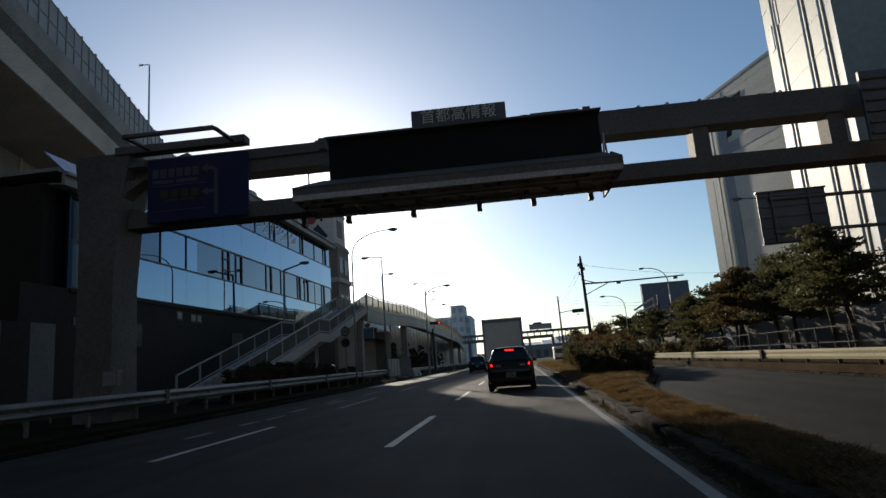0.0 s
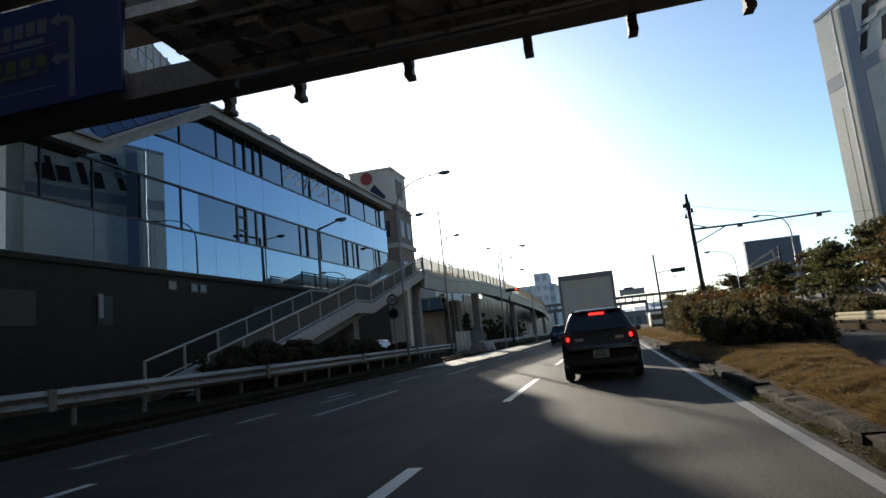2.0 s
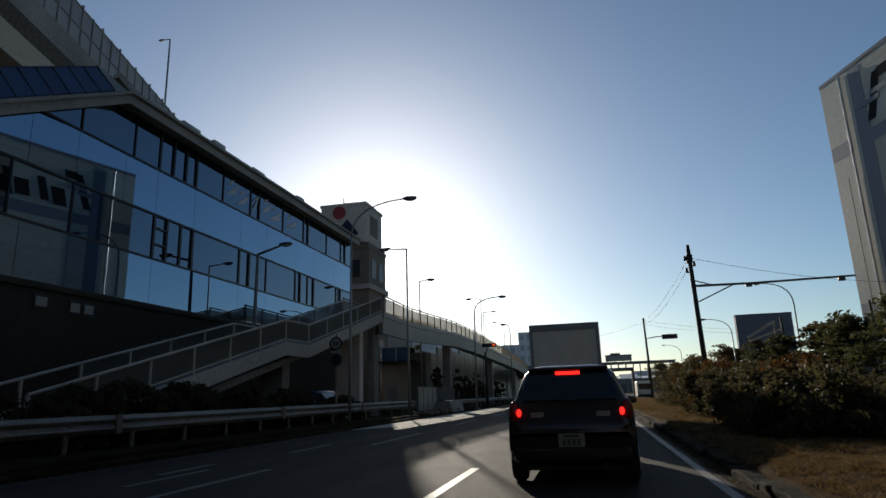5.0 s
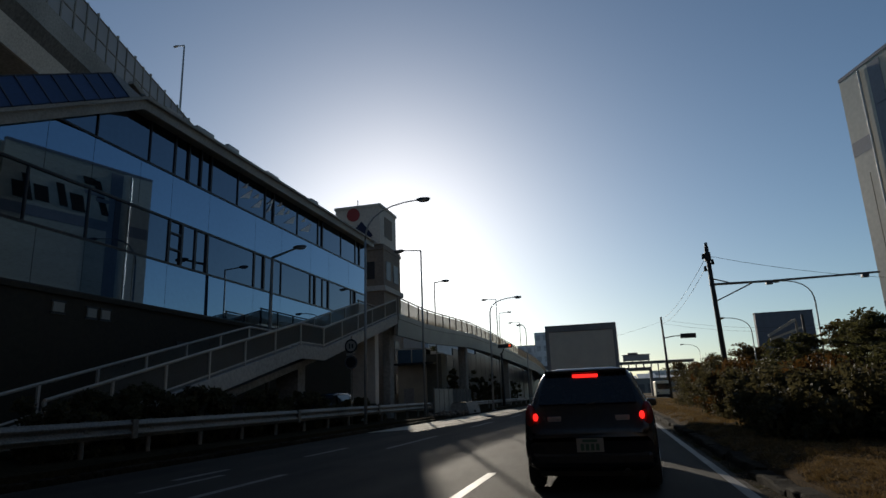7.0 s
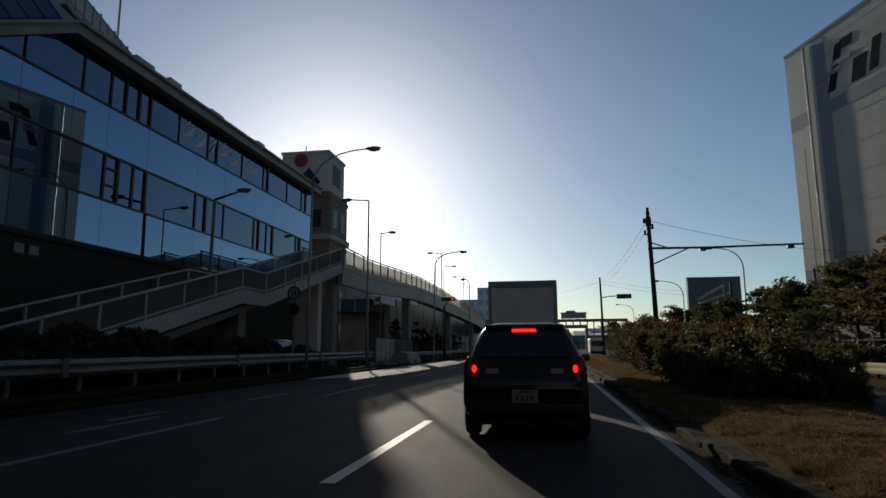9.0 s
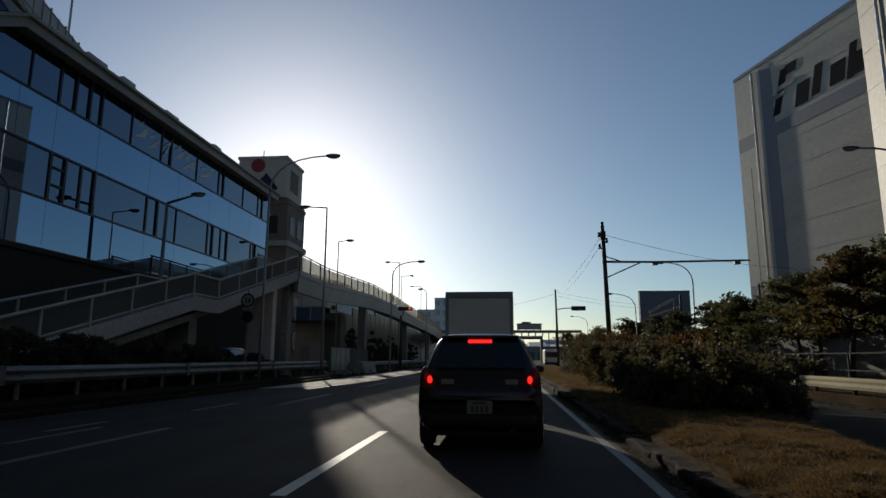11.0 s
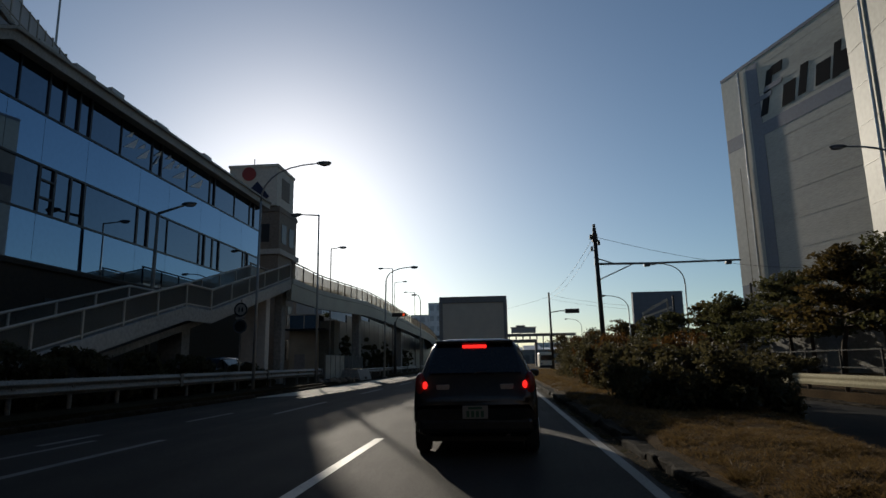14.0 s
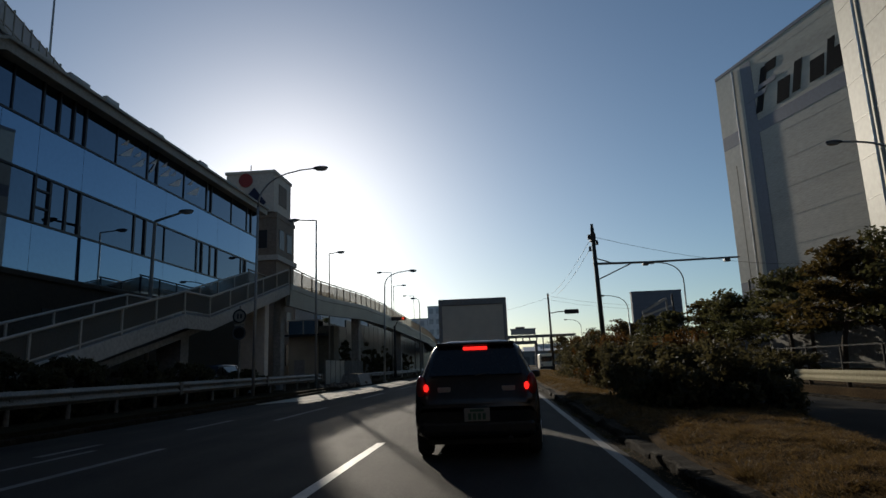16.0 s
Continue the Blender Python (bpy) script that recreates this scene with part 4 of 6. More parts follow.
stair = thing("stairway", (-11.75, 26.6, 0), "long straight stair with pale railings climbing to the footbridge", "stairs", turn=-1.5)
FLIGHTS = [(26.6, 0.50, 37.75, 3.36), (37.75, 3.36, 39.7, 3.36), (39.7, 3.36, 48.6, 5.82)]
step_me = bpy.data.meshes.new("step")
bm = box(-W, 0, 0, 0.53, -0.16, 0.0, bevel=0.012)
bm.to_mesh(step_me)
bm.free()
step_me.materials.append(CONCRETE)
for y0, z0, y1, z1 in FLIGHTS:
    n = 16 if y0 < 30 else 14
    if z1 > z0:
        for i in range(n):
            k = (i + 0.5) / n
            share("step", step_me, stair, pose(0, y0 + (y1 - y0) * i / n - 26.6, z0 + (z1 - z0) * k))
    else:
        part("landing", box(-W, 0, y0 - 26.6, y1 - 26.6, z0 - 0.2, z0), CONCRETE, stair)
    for off in (0.02, -W - 0.14):
        a, b = (off, y0 - 26.6), (off, y1 - 26.6)
        part("stringer", slab([(off, y0 - 26.6, z0 - 0.42), (off, y1 - 26.6, z1 - 0.42), (off, y1 - 26.6, z1 + 0.10), (off, y0 - 26.6, z0 + 0.10)], -0.13), CONCRETE, stair)
        part("handrail", tube([(off + 0.06, y0 - 26.6, z0 + 0.97), (off + 0.06, y1 - 26.6, z1 + 0.97)], 0.045), RAIL_TAN, stair)
        part("mid_rail", tube([(off + 0.06, y0 - 26.6, z0 + 0.22), (off + 0.06, y1 - 26.6, z1 + 0.22)], 0.03), RAIL_TAN, stair)
        m = max(1, round((y1 - y0) / 1.9))
        for i in range(m + (1 if y1 > 45 else 0)):
            k = i / m
            y, z = y0 + (y1 - y0) * k - 26.6, z0 + (z1 - z0) * k
            part("post", box(off + 0.025, off + 0.095, y - 0.035, y + 0.035, z - 0.1, z + 0.97), RAIL_TAN, stair)
            if i < m and not (y0 < 30 and i < 2 and off < -1):
                e, f = y0 + (y1 - y0) * (i + 1) / m - 26.6, z0 + (z1 - z0) * (i + 1) / m
                part("railing_panel", slab([(off + 0.06, y + 0.05, z + 0.24), (off + 0.06, e - 0.05, f + 0.24), (off + 0.06, e - 0.05, f + 0.91), (off + 0.06, y + 0.05, z + 0.91)], 0.012), MESH, stair)
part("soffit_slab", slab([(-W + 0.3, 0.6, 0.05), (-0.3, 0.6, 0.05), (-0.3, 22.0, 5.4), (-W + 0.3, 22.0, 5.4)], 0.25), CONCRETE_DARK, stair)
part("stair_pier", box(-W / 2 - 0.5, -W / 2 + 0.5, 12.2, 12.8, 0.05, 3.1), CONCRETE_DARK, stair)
# Sky light from the road side is put into this pier's paler colour.
part("stair_pier", box(-1.55, -0.25, 19.6, 20.1, 0.05, 5.0, bevel=0.03), WALL_PALE, stair)

low = thing("panel_fence", (-11.4, 57.0, 0.1), "tan and grey panel fence under the footbridge", "fence")
TAN = mat("tan_fence_panel", (0.42, 0.37, 0.29), 0.8, 0, 2, 0.3, 0.1, 20)
for i in range(9):
    part("panel", box(-0.03, 0.03, i * 1.3, i * 1.3 + 1.22, 0.15, 1.75), TAN if i < 4 else SOOT, low)
    part("post", box(-0.05, 0.05, i * 1.3 - 0.06, i * 1.3, 0.0, 1.85), STEEL_DIRTY, low)

annex = thing("low_annex", (-15.2, 67.0, 0), "low tan annex with a glazed upper floor and dark canopy", "building")
part("wall", box(-2.2, 0.35, 0.0, 1.6, 0, 4.1), TAN, annex)
part("side_wall", box(0.37, 1.7, 0.05, 1.6, 0, 4.9), mat("olive_dark_wall", (0.13, 0.125, 0.10), 0.85, 0, 1, 0.3, 0.1, 15), annex)
part("canopy", box(-2.5, 1.2, -0.9, 0.0, 4.08, 4.22), MULLION, annex)
part("upper_wall", box(-2.3, 0.3, 0.1, 1.6, 4.22, 5.4), GLASS, annex)
for x in (-2.3, -1.0, 0.25):
    part("mullion", box(x, x + 0.06, 0.02, 0.1, 4.22, 5.4), WALL_PALE, annex)
part("door", box(-1.7, -0.8, -0.05, 0.0, 0.1, 2.1), WALL_GREY, annex)
part("roof", box(-2.4, 0.4, 0.0, 1.7, 5.4, 5.5), CONCRETE, annex)

rng = random.Random(77)
bm = bmesh.new()
for _ in range(170):
    x, y, r = -9.55 + rng.gauss(0, 0.35), rng.uniform(50.5, 59.5), rng.uniform(0.04, 0.16)
    bmesh.ops.create_icosphere(bm, subdivisions=1, radius=r, matrix=Matrix.Translation((x, y, 0.2 + r * 0.4)) @ pose(0, 0, 0, rng.uniform(0, 90), 0, rng.uniform(0, 180)) @ Matrix.Diagonal((1, rng.uniform(0.5, 1.6), rng.uniform(0.4, 0.8), 1)))
tagged(part("rubble", bm, mat("rubble_brown", (0.16, 0.12, 0.085), 0.9, 0, 4, 0.5, 0.4, 30, island=1.0)), "loose brown rubble at the end of the guard rail", "rubble", kind="stuff")
# Sun patch on the shoulder, painted as a tapering strip of pale sand.
bm = bmesh.new()
left, right = [], []
for i in range(120):
    y = 38.4 + i * 0.3
    w = min(1.0, i / 8, (119 - i) / 20)
    left.append(bm.verts.new((-9.0, y, 0.004)))
    right.append(bm.verts.new((-9.0 + w * (1.75 + 0.15 * noise.noise(Vector((0, y * 0.8, 2))) + 0.05 * noise.noise(Vector((3, y * 4, 0)))), y, 0.004)))
for i in range(119):
    if (right[i].co - left[i].co).length > 0.01:
        bm.faces.new((left[i], right[i], right[i + 1], left[i + 1]))
tagged(part("sunlit_sand_strip", bm, mat("sunlit_pale_sand", (0.44, 0.40, 0.33), 0.9, 0, 2, 0.3, 0.3, 60, gloss=0.1)), "pale sandy strip along the kerb with the sun patch painted in", "shoulder", kind="structure")
planter = thing("planter", (-9.75, 57.5, 0.1), "dark concrete planter at the end of the guard rail", "planter")
part("trough", loft([[(-0.5 - e, -0.2, z), (0.5 + e, -0.2, z), (0.5 + e, 3.4, z), (-0.5 - e, 3.4, z)] for z, e in ((0.0, 0.25), (0.75, 0.0))]), CONCRETE_DARK, planter)
part("soil", box(-0.42, 0.42, -0.1, 3.3, 0.7, 0.77), SOIL, planter)

# ---- raised expressway on the left ----
high = thing("expressway_viaduct", (-33.9, 46.5, 0), "raised expressway with concrete parapet and clear noise barrier", "viaduct", turn=16.1)
L0, L1 = -110, 110
# Shade on parapet and soffit, and the lit edge between, set by concrete tone.
part("parapet", box(-0.3, 0.0, L0, L1, 25.3, 27.3), CONCRETE_DARK, high)
part("deck_edge", slab([(0.06, L0, 25.3), (0.06, L1, 25.3), (-0.34, L1, 24.3), (-0.34, L0, 24.3)], 0.3), SOOT, high, "soot-streaked upper edge")
part("deck_edge", slab([(-0.34, L0, 24.3), (-0.34, L1, 24.3), (-0.9, L1, 22.9), (-0.9, L0, 22.9)], 0.3), CONCRETE, high)
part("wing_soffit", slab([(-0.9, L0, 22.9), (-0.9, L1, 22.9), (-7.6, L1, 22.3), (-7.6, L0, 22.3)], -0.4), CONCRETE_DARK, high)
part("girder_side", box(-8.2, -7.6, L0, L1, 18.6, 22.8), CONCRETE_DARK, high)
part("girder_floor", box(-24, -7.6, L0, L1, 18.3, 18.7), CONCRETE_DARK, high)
part("deck", box(-32, -0.35, L0, L1, 24.8, 25.2), CONCRETE, high)
for i in range(55):
    y = L0 + i * 4
    part("girder_stiffener", box(-7.6, -7.4, y - 0.12, y + 0.12, 18.7, 22.7), CONCRETE, high)
for i in range(146):
    y = L0 + i * 1.5
    part("barrier_post", box(-0.2, -0.04, y - 0.07, y + 0.07, 27.3, 30.55 + 0.16 * (i % 2)), STEEL_DIRTY, high)
    part("barrier_sheet", box(-0.13, -0.10, y + 0.08, y + 1.42, 27.35, 30.35), BARRIER, high)
for z in (28.7, 30.4):
    part("barrier_rail", box(-0.18, -0.05, L0, L1, z - 0.05, z + 0.05), STEEL_DIRTY, high)
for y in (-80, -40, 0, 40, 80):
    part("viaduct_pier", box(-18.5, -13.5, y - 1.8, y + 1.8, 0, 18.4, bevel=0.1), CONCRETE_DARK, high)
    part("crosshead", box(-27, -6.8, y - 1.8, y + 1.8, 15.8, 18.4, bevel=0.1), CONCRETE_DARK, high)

# ---- street lamps and poles ----
def street_lamp(foot, pole_top, head, label, r=0.09, material=POLE, bend=1.6, straight=False, group="street lamps"):
    """A pole with one arm that ends in a lamp head."""
    lamp = thing("street_lamp", foot, label, "street lamp", group)
    t, h = Vector(pole_top) - Vector(foot), Vector(head) - Vector(foot)
    part("base_plate", box(-0.2, 0.2, -0.2, 0.2, 0.0, 0.04), material, lamp)
    part("pole", rod((0, 0, 0.03), t, r, r * 0.62, 12), material, lamp, smooth=True)
    if straight:
        pts = [t, h]
    else:
        c = Vector((t.x, t.y, h.z - 0.05))
        pts = [t * (1 - k) ** 2 + c * 2 * k * (1 - k) + (h - Vector((0.2 if h.x > t.x else -0.2, 0, 0))) * k * k for k in (0, .12, .25, .4, .55, .7, .85, 1)]
    part("arm", tube(pts, (r * 0.6, r * 0.4), 8), material, lamp, smooth=True)
    d = (h - t)
    d.z = 0
    d.normalize()
    a = math.atan2(d.y, d.x)
    bm = bmesh.new()
    bmesh.ops.create_uvsphere(bm, u_segments=14, v_segments=8, radius=1.0, matrix=Matrix.Translation(h + Vector((0, 0, 0.0))) @ Matrix.Rotation(a, 4, "Z") @ Matrix.Diagonal((0.37, 0.14, 0.09, 1)))
    hd = part("lamp_head", bm, SIGN_BACK, lamp, smooth=True)
    bm = bmesh.new()
    bmesh.ops.create_uvsphere(bm, u_segments=12, v_segments=6, radius=1.0, matrix=Matrix.Translation(h + Vector((0.05 * d.x, 0.05 * d.y, -0.06))) @ Matrix.Rotation(a, 4, "Z") @ Matrix.Diagonal((0.28, 0.13, 0.09, 1)))
    part("lens", bm, LAMP_CLEAR, lamp, smooth=True)
    return lamp


street_lamp((-14.95, 41.35, 0.1), (-14.85, 41.35, 8.1), (-13.4, 41.35, 8.5), "grey street lamp behind the stair", 0.11, STEEL_DIRTY, straight=True)
street_lamp((-10.25, 41.75, 0.1), (-10.2, 41.75, 8.6), (-7.3, 41.75, 10.28), "tall grey street lamp with a curved arm behind the guard rail", 0.075)
street_lamp((18.3, 75.8, 0.1), (18.4, 75.8, 8.2), (15.6, 75.8, 10.28), "grey street lamp with a curved arm beyond the trees", 0.10)
street_lamp((17.8, 41.75, 0.1), (17.9, 41.75, 8.6), (15.05, 41.75, 9.96), "grey street lamp with a curved arm by the far verge", 0.10)
street_lamp((14.1, 81.4, 0.1), (14.1, 81.4, 6.3), (11.5, 81.4, 7.87), "street lamp with a curved arm among the verge trees", 0.08)
street_lamp((18.2, 150, 0.1), (18.2, 150, 8.2), (15.0, 150, 10.0), "distant street lamp with a curved arm", 0.10)
street_lamp((-9.1, 66.5, 0.1), (-8.95, 66.5, 8.0), (-6.55, 66.5, 9.22), "tall street lamp with a curved arm before the footbridge", 0.09)
street_lamp((-8.9, 89, 0.1), (-8.85, 89, 8.3), (-9.6, 89, 9.35), "distant street lamp by the footbridge", 0.08)
for x, y, top, hx in ((-9.95, 50.0, 9.9, -11.3), (-13.05, 64.0, 10.55, -12.1), (-11.9, 87.0, 12.3, -13.3), (-14.5, 104.0, 12.9, -13.0), (-14.0, 122.0, 13.4, -15.6)):
    street_lamp((x, y, 0.1), (x, y, top), (hx, y, top + 0.1), "slim grey lamp standing by the footbridge", 0.075, POLE, straight=True, group="bridge lamps")
for x, y in ((-39.3, 64.2), (-53.5, 113.0)):
    street_lamp((x, y, 24.2), (x, y, 38.0), (x - 1.0, y, 38.1), "slim lamp on the expressway parapet", 0.13, straight=True, group="expressway lamps")


def arm_pole(x, y, top, arm_z, arm_x, label, lean=0.0):
    p = thing("signal_pole", (x, y, 0.1), label, "utility pole")
    part("pole", rod((0, 0, -0.2), (lean, 0, top - 0.1), 0.135, 0.095, 12), POLE_DARK, p, smooth=True)
    return p


p1 = arm_pole(5.55, 46.3, 7.75, 6.0, 12.5, "dark concrete pole with a long horizontal arm on the median", -0.17)
part("pole_cap", box(-0.30, -0.04, -0.15, 0.15, 6.95, 7.35, bevel=0.02), POLE_DARK, p1)
part("insulator", rod((-0.17, 0, 7.5), (-0.17, 0, 7.85), 0.07), POLE_DARK, p1)
for x, z in ((-0.36, 7.2), (0.02, 6.9), (-0.34, 6.6)):
    part("insulator", rod((x, 0, z - 0.12), (x, 0, z + 0.12), 0.075, 0.05), POLE_DARK, p1)
    part("insulator_arm", bar((-0.17, 0, z - 0.1), (x, 0, z - 0.1), 0.05, 0.05), POLE_DARK, p1)
part("arm", tube([(-0.25, 0, 5.82), (2.5, 0, 5.78), (6.8, 0, 5.82)], (0.06, 0.045), 8), STEEL_DIRTY, p1)
part("stay", rod((-0.22, 0, 4.95), (1.6, 0, 5.76), 0.03), STEEL_DIRTY, p1)
part("stay", rod((-0.26, 0, 6.15), (0.7, 0, 5.82), 0.03), STEEL_DIRTY, p1)
for x in (2.3, 6.2):
    part("detector", box(x - 0.14, x + 0.14, -0.1, 0.1, 5.62, 5.76, bevel=0.02), SIGN_BACK, p1)
p2 = arm_pole(6.1, 82.3, 8.45, 6.5, 9.5, "dark utility pole carrying a horizontal traffic signal", -0.15)
part("arm", tube([(-0.1, 0, 6.2), (0.9, 0, 6.35), (2.2, 0, 6.35)], 0.05, 8), STEEL_DIRTY, p2)
part("signal_head", box(1.5, 3.0, -0.12, 0.12, 6.08, 6.55, bevel=0.05), POLE_DARK, p2, "black horizontal traffic signal seen from behind")
sg = arm_pole(-9.6, 75, 5.2, 5, 5, "slim signal pole by the footbridge")
part("arm", tube([(0, 0, 4.9), (0.3, 0, 5.6), (0.9, 0, 5.75)], 0.04), POLE_DARK, sg)
part("signal_head", box(-0.3, 1.1, -0.1, 0.12, 5.6, 5.95, bevel=0.05), POLE_DARK, sg)
part("signal_lens", rod((0.85, -0.13, 5.78), (0.85, -0.10, 5.78), 0.12, n=16), RED_SIGNAL, sg, "lit red signal lens")


def wire(points, sag, name="overhead_wire", label="thin black overhead wire between poles"):
    a, b = Vector(points[0]), Vector(points[1])
    pts = [a.lerp(b, k / 12) - Vector((0, 0, sag * 4 * (k / 12) * (1 - k / 12))) for k in range(13)]
    tagged(part(name, tube(pts, 0.010, 5), WIRE), label, "wire", "overhead wires")


arm_pole(16.1, 72.0, 6.8, 5, 5, "dark utility pole among the verge trees")
arm_pole(20.5, 66.0, 7.0, 5, 5, "slim dark pole in front of the warehouse")
can = thing("loading_canopy", (15.2, 74.0, 0.1), "pale slanted loading canopy behind the trees", "canopy")
part("sloping_beam", bar((-1.4, 0, 5.25), (0.9, 0, 6.5), 0.16, 0.22), CONCRETE, can)
part("sloping_beam", bar((-1.0, 1.2, 5.0), (1.6, 1.2, 5.9), 0.14, 0.18), CONCRETE, can)
part("post", rod((0.9, 0, 0), (0.9, 0, 6.4), 0.09), CONCRETE_DARK, can)
part("roof_sheet", slab([(1.2, 0, 4.2), (2.4, 0, 3.7), (2.4, 2.5, 3.9), (1.2, 2.5, 4.4)], 0.08), WALL_PALE, can)
part("roof_sheet", slab([(1.2, 0, 3.4), (2.4, 0, 2.9), (2.4, 2.5, 3.1), (1.2, 2.5, 3.6)], 0.08), WALL_PALE, can)
wire(((5.4, 46.3, 7.4), (5.95, 82.3, 8.2)), 0.5)
wire(((5.4, 46.3, 7.0), (5.95, 82.3, 7.8)), 0.6)
wire(((5.4, 46.3, 7.3), (25, 62, 7.6)), 0.6)
wire(((5.95, 82.3, 8.2), (26, 90, 7.6)), 0.8)
wire(((5.95, 82.3, 7.8), (26, 90, 7.2)), 0.8)
wire(((5.95, 82.3, 8.0), (-9.5, 105, 7.8)), 0.7)

# round signs by the guard rail
rs = thing("road_sign", (-10.85, 41.6, 0.2), "slim post with two round signs behind the guard rail", "road sign")
part("post", rod((0, 0, 0), (0, 0, 3.9), 0.035), STEEL_DIRTY, rs)
for z, face, edge in ((3.45, LIT, LOGO), (2.72, LOGO, SIGN_BACK)):
    part("disc", rod((0, -0.06, z), (0, -0.03, z), 0.30, n=24), face, rs)
    bm = bmesh.new()
    for r in (0.31, 0.24):
        bmesh.ops.create_circle(bm, segments=24, radius=r, matrix=Matrix.Translation((0, -0.07, z)) @ pose(0, 0, 0, 90))
    bmesh.ops.bridge_loops(bm, edges=bm.edges)
    part("rim", bm, edge, rs)
part("text_bar", box(-0.10, -0.04, -0.072, -0.062, 3.34, 3.56), LOGO, rs)
part("text_bar", box(0.03, 0.11, -0.072, -0.062, 3.36, 3.54), LOGO, rs)
part("plate", box(-0.22, 0.22, -0.06, -0.03, 3.03, 3.12), LIT, rs)

hoard = thing("hoarding", (-14.2, 17.5, 0.1), "grey panel hoarding beside the gantry leg", "hoarding")
for i in range(4):
    part("panel", box(-0.03, 0.03, i * 1.05 - 0.8, i * 1.05 + 0.23, 0.3, 3.2), WALL_DARK if i % 2 else SIGN_BACK, hoard)
    part("post", box(-0.1, -0.04, i * 1.05 - 0.8, i * 1.05 - 0.74, 0.0, 3.2), STEEL_DIRTY, hoard)
dl = thing("control_cabinet", (-10.8, 17.85, 1.2), "pale steel control cabinet fixed to the gantry leg", "cabinet")
part("case", box(-0.22, 0.22, -0.12, 0.12, 0.0, 0.42, bevel=0.02), STEEL_DIRTY, dl)
part("cabinet_door", box(-0.19, 0.19, -0.14, -0.12, 0.03, 0.39), POLE, dl)
part("bracket", box(-0.15, 0.15, 0.12, 0.4, 0.1, 0.3), GANTRY, dl)

# ---- planting ----
def bush(name, centre, size, count, material, seed, label, leaf=0.06):
    rng = random.Random(seed)
    b = thing(name, (centre[0], centre[1], centre[2]), label, "shrub", "median shrubs")
    cl, rd = [], []
    for _ in range(22):
        x, y = rng.uniform(-1, 1) * size[0] * 0.8, rng.uniform(-1, 1) * size[1] * 0.8
        z = rng.uniform(0.12, 0.82) * size[2] * (1 - 0.3 * (x / size[0]) ** 2)
        r = rng.uniform(0.22, 0.42) * max(0.75, min(size[0], size[1]))
        cl.append((x, y, z))
        rd.append((r, r, r * 0.8))
    me = leaves_mesh("foliage", cl, rd, count, leaf, material, seed)
    share("foliage", me, b, Matrix())
    bm = bmesh.new()
    for _ in range(7):
        a = rng.uniform(0, 6.28)
        tip = Vector((math.cos(a) * size[0] * 0.6, math.sin(a) * size[1] * 0.6, size[2] * rng.uniform(0.5, 0.8)))
        tube([(0, 0, -0.05), tip * 0.4 + Vector((0, 0, 0.1)), tip], (0.03, 0.01), 5, bm)
    part("stem", bm, BARK, b)
    return b


HEDGE = [
    (3.6, 28.3, 0.7, 1.1, 1.15), (4.1, 27.6, 0.85, 1.1, 1.25), (4.75, 27.0, 0.65, 1.0, 1.05), (5.1, 28.5, 0.75, 1.3, 1.15), (3.75, 29.7, 0.9, 1.3, 1.5), (4.7, 29.5, 1.0, 1.3, 1.45),
    (3.9, 32.0, 0.95, 1.5, 1.7), (4.9, 31.8, 1.1, 1.5, 1.55), (3.95, 35.5, 0.95, 1.7, 2.0), (5.3, 35.2, 1.2, 1.6, 1.9),
    (4.15, 39.0, 1.0, 1.8, 2.15), (5.5, 38.8, 1.1, 1.7, 2.1), (4.3, 43.0, 1.0, 1.9, 2.2), (5.6, 43.0, 1.1, 1.9, 2.25),
    (4.6, 47.5, 1.1, 2.2, 2.4), (5.7, 48.0, 1.0, 2.0, 2.4), (4.9, 53.0, 1.2, 2.4, 2.4), (5.3, 58.5, 1.1, 2.4, 2.2)]
for i, (x, y, a, b, h) in enumerate(HEDGE):
    bush("shrub", (x, y, 0.2), (a, b, h), 4200 if y < 45 else 2600, LEAF_DARK, 100 + i, "dark evergreen shrub on the dry median")
for i in range(14):
    bush("shrub", (-14.9 + 0.3 * (i % 2), 71 + i * 3.6, 0.1), (0.8, 1.9, 3.0 + 0.9 * (i * 2 % 3)), 2000, LEAF_DARK, 200 + i, "dark tall shrub in front of the glass screen", 0.09)
for i, (x, y) in enumerate(((4.2, 30.4), (5.3, 31.0), (5.6, 33.6), (4.0, 36.0), (4.5, 37.2), (5.0, 40.6), (4.4, 44.6), (5.2, 45.2), (4.8, 50.5))):
    bush("shrub", (x, y, 0.25), (0.8, 0.9, 1.75 + 0.12 * i), 1500, LEAF_AUTUMN, 140 + i, "thin shrub with rusty autumn leaves among the evergreens")
STAIR_SHRUBS = [(-11.15, 26.7, 1.75), (-11.1, 27.7, 1.95), (-11.15, 28.9, 2.0), (-11.1, 30.2, 2.0), (-11.15, 31.5, 2.05), (-11.1, 32.9, 2.0), (-11.15, 34.3, 1.95), (-11.1, 35.7, 1.85), (-11.15, 37.2, 1.75), (-11.1, 38.8, 1.65), (-11.15, 40.5, 1.6), (-11.2, 42.4, 1.5), (-11.15, 44.4, 1.2)]
for i, (x, y, h) in enumerate(STAIR_SHRUBS):
    bush("shrub", (x, y, 0.1), (0.5, 1.1, h), 4600, LEAF_DARK, 160 + i, "dark dense shrub between guard rail and stair", 0.06)


for i in range(13):
    bush("shrub", (11.9 + 0.4 * (i % 3), 42 + i * 3.1, 0.25), (0.9, 1.7, 1.25 + 0.25 * (i % 3)), 1700, LEAF_DARK, 520 + i, "low dark shrub under the verge trees", 0.09)


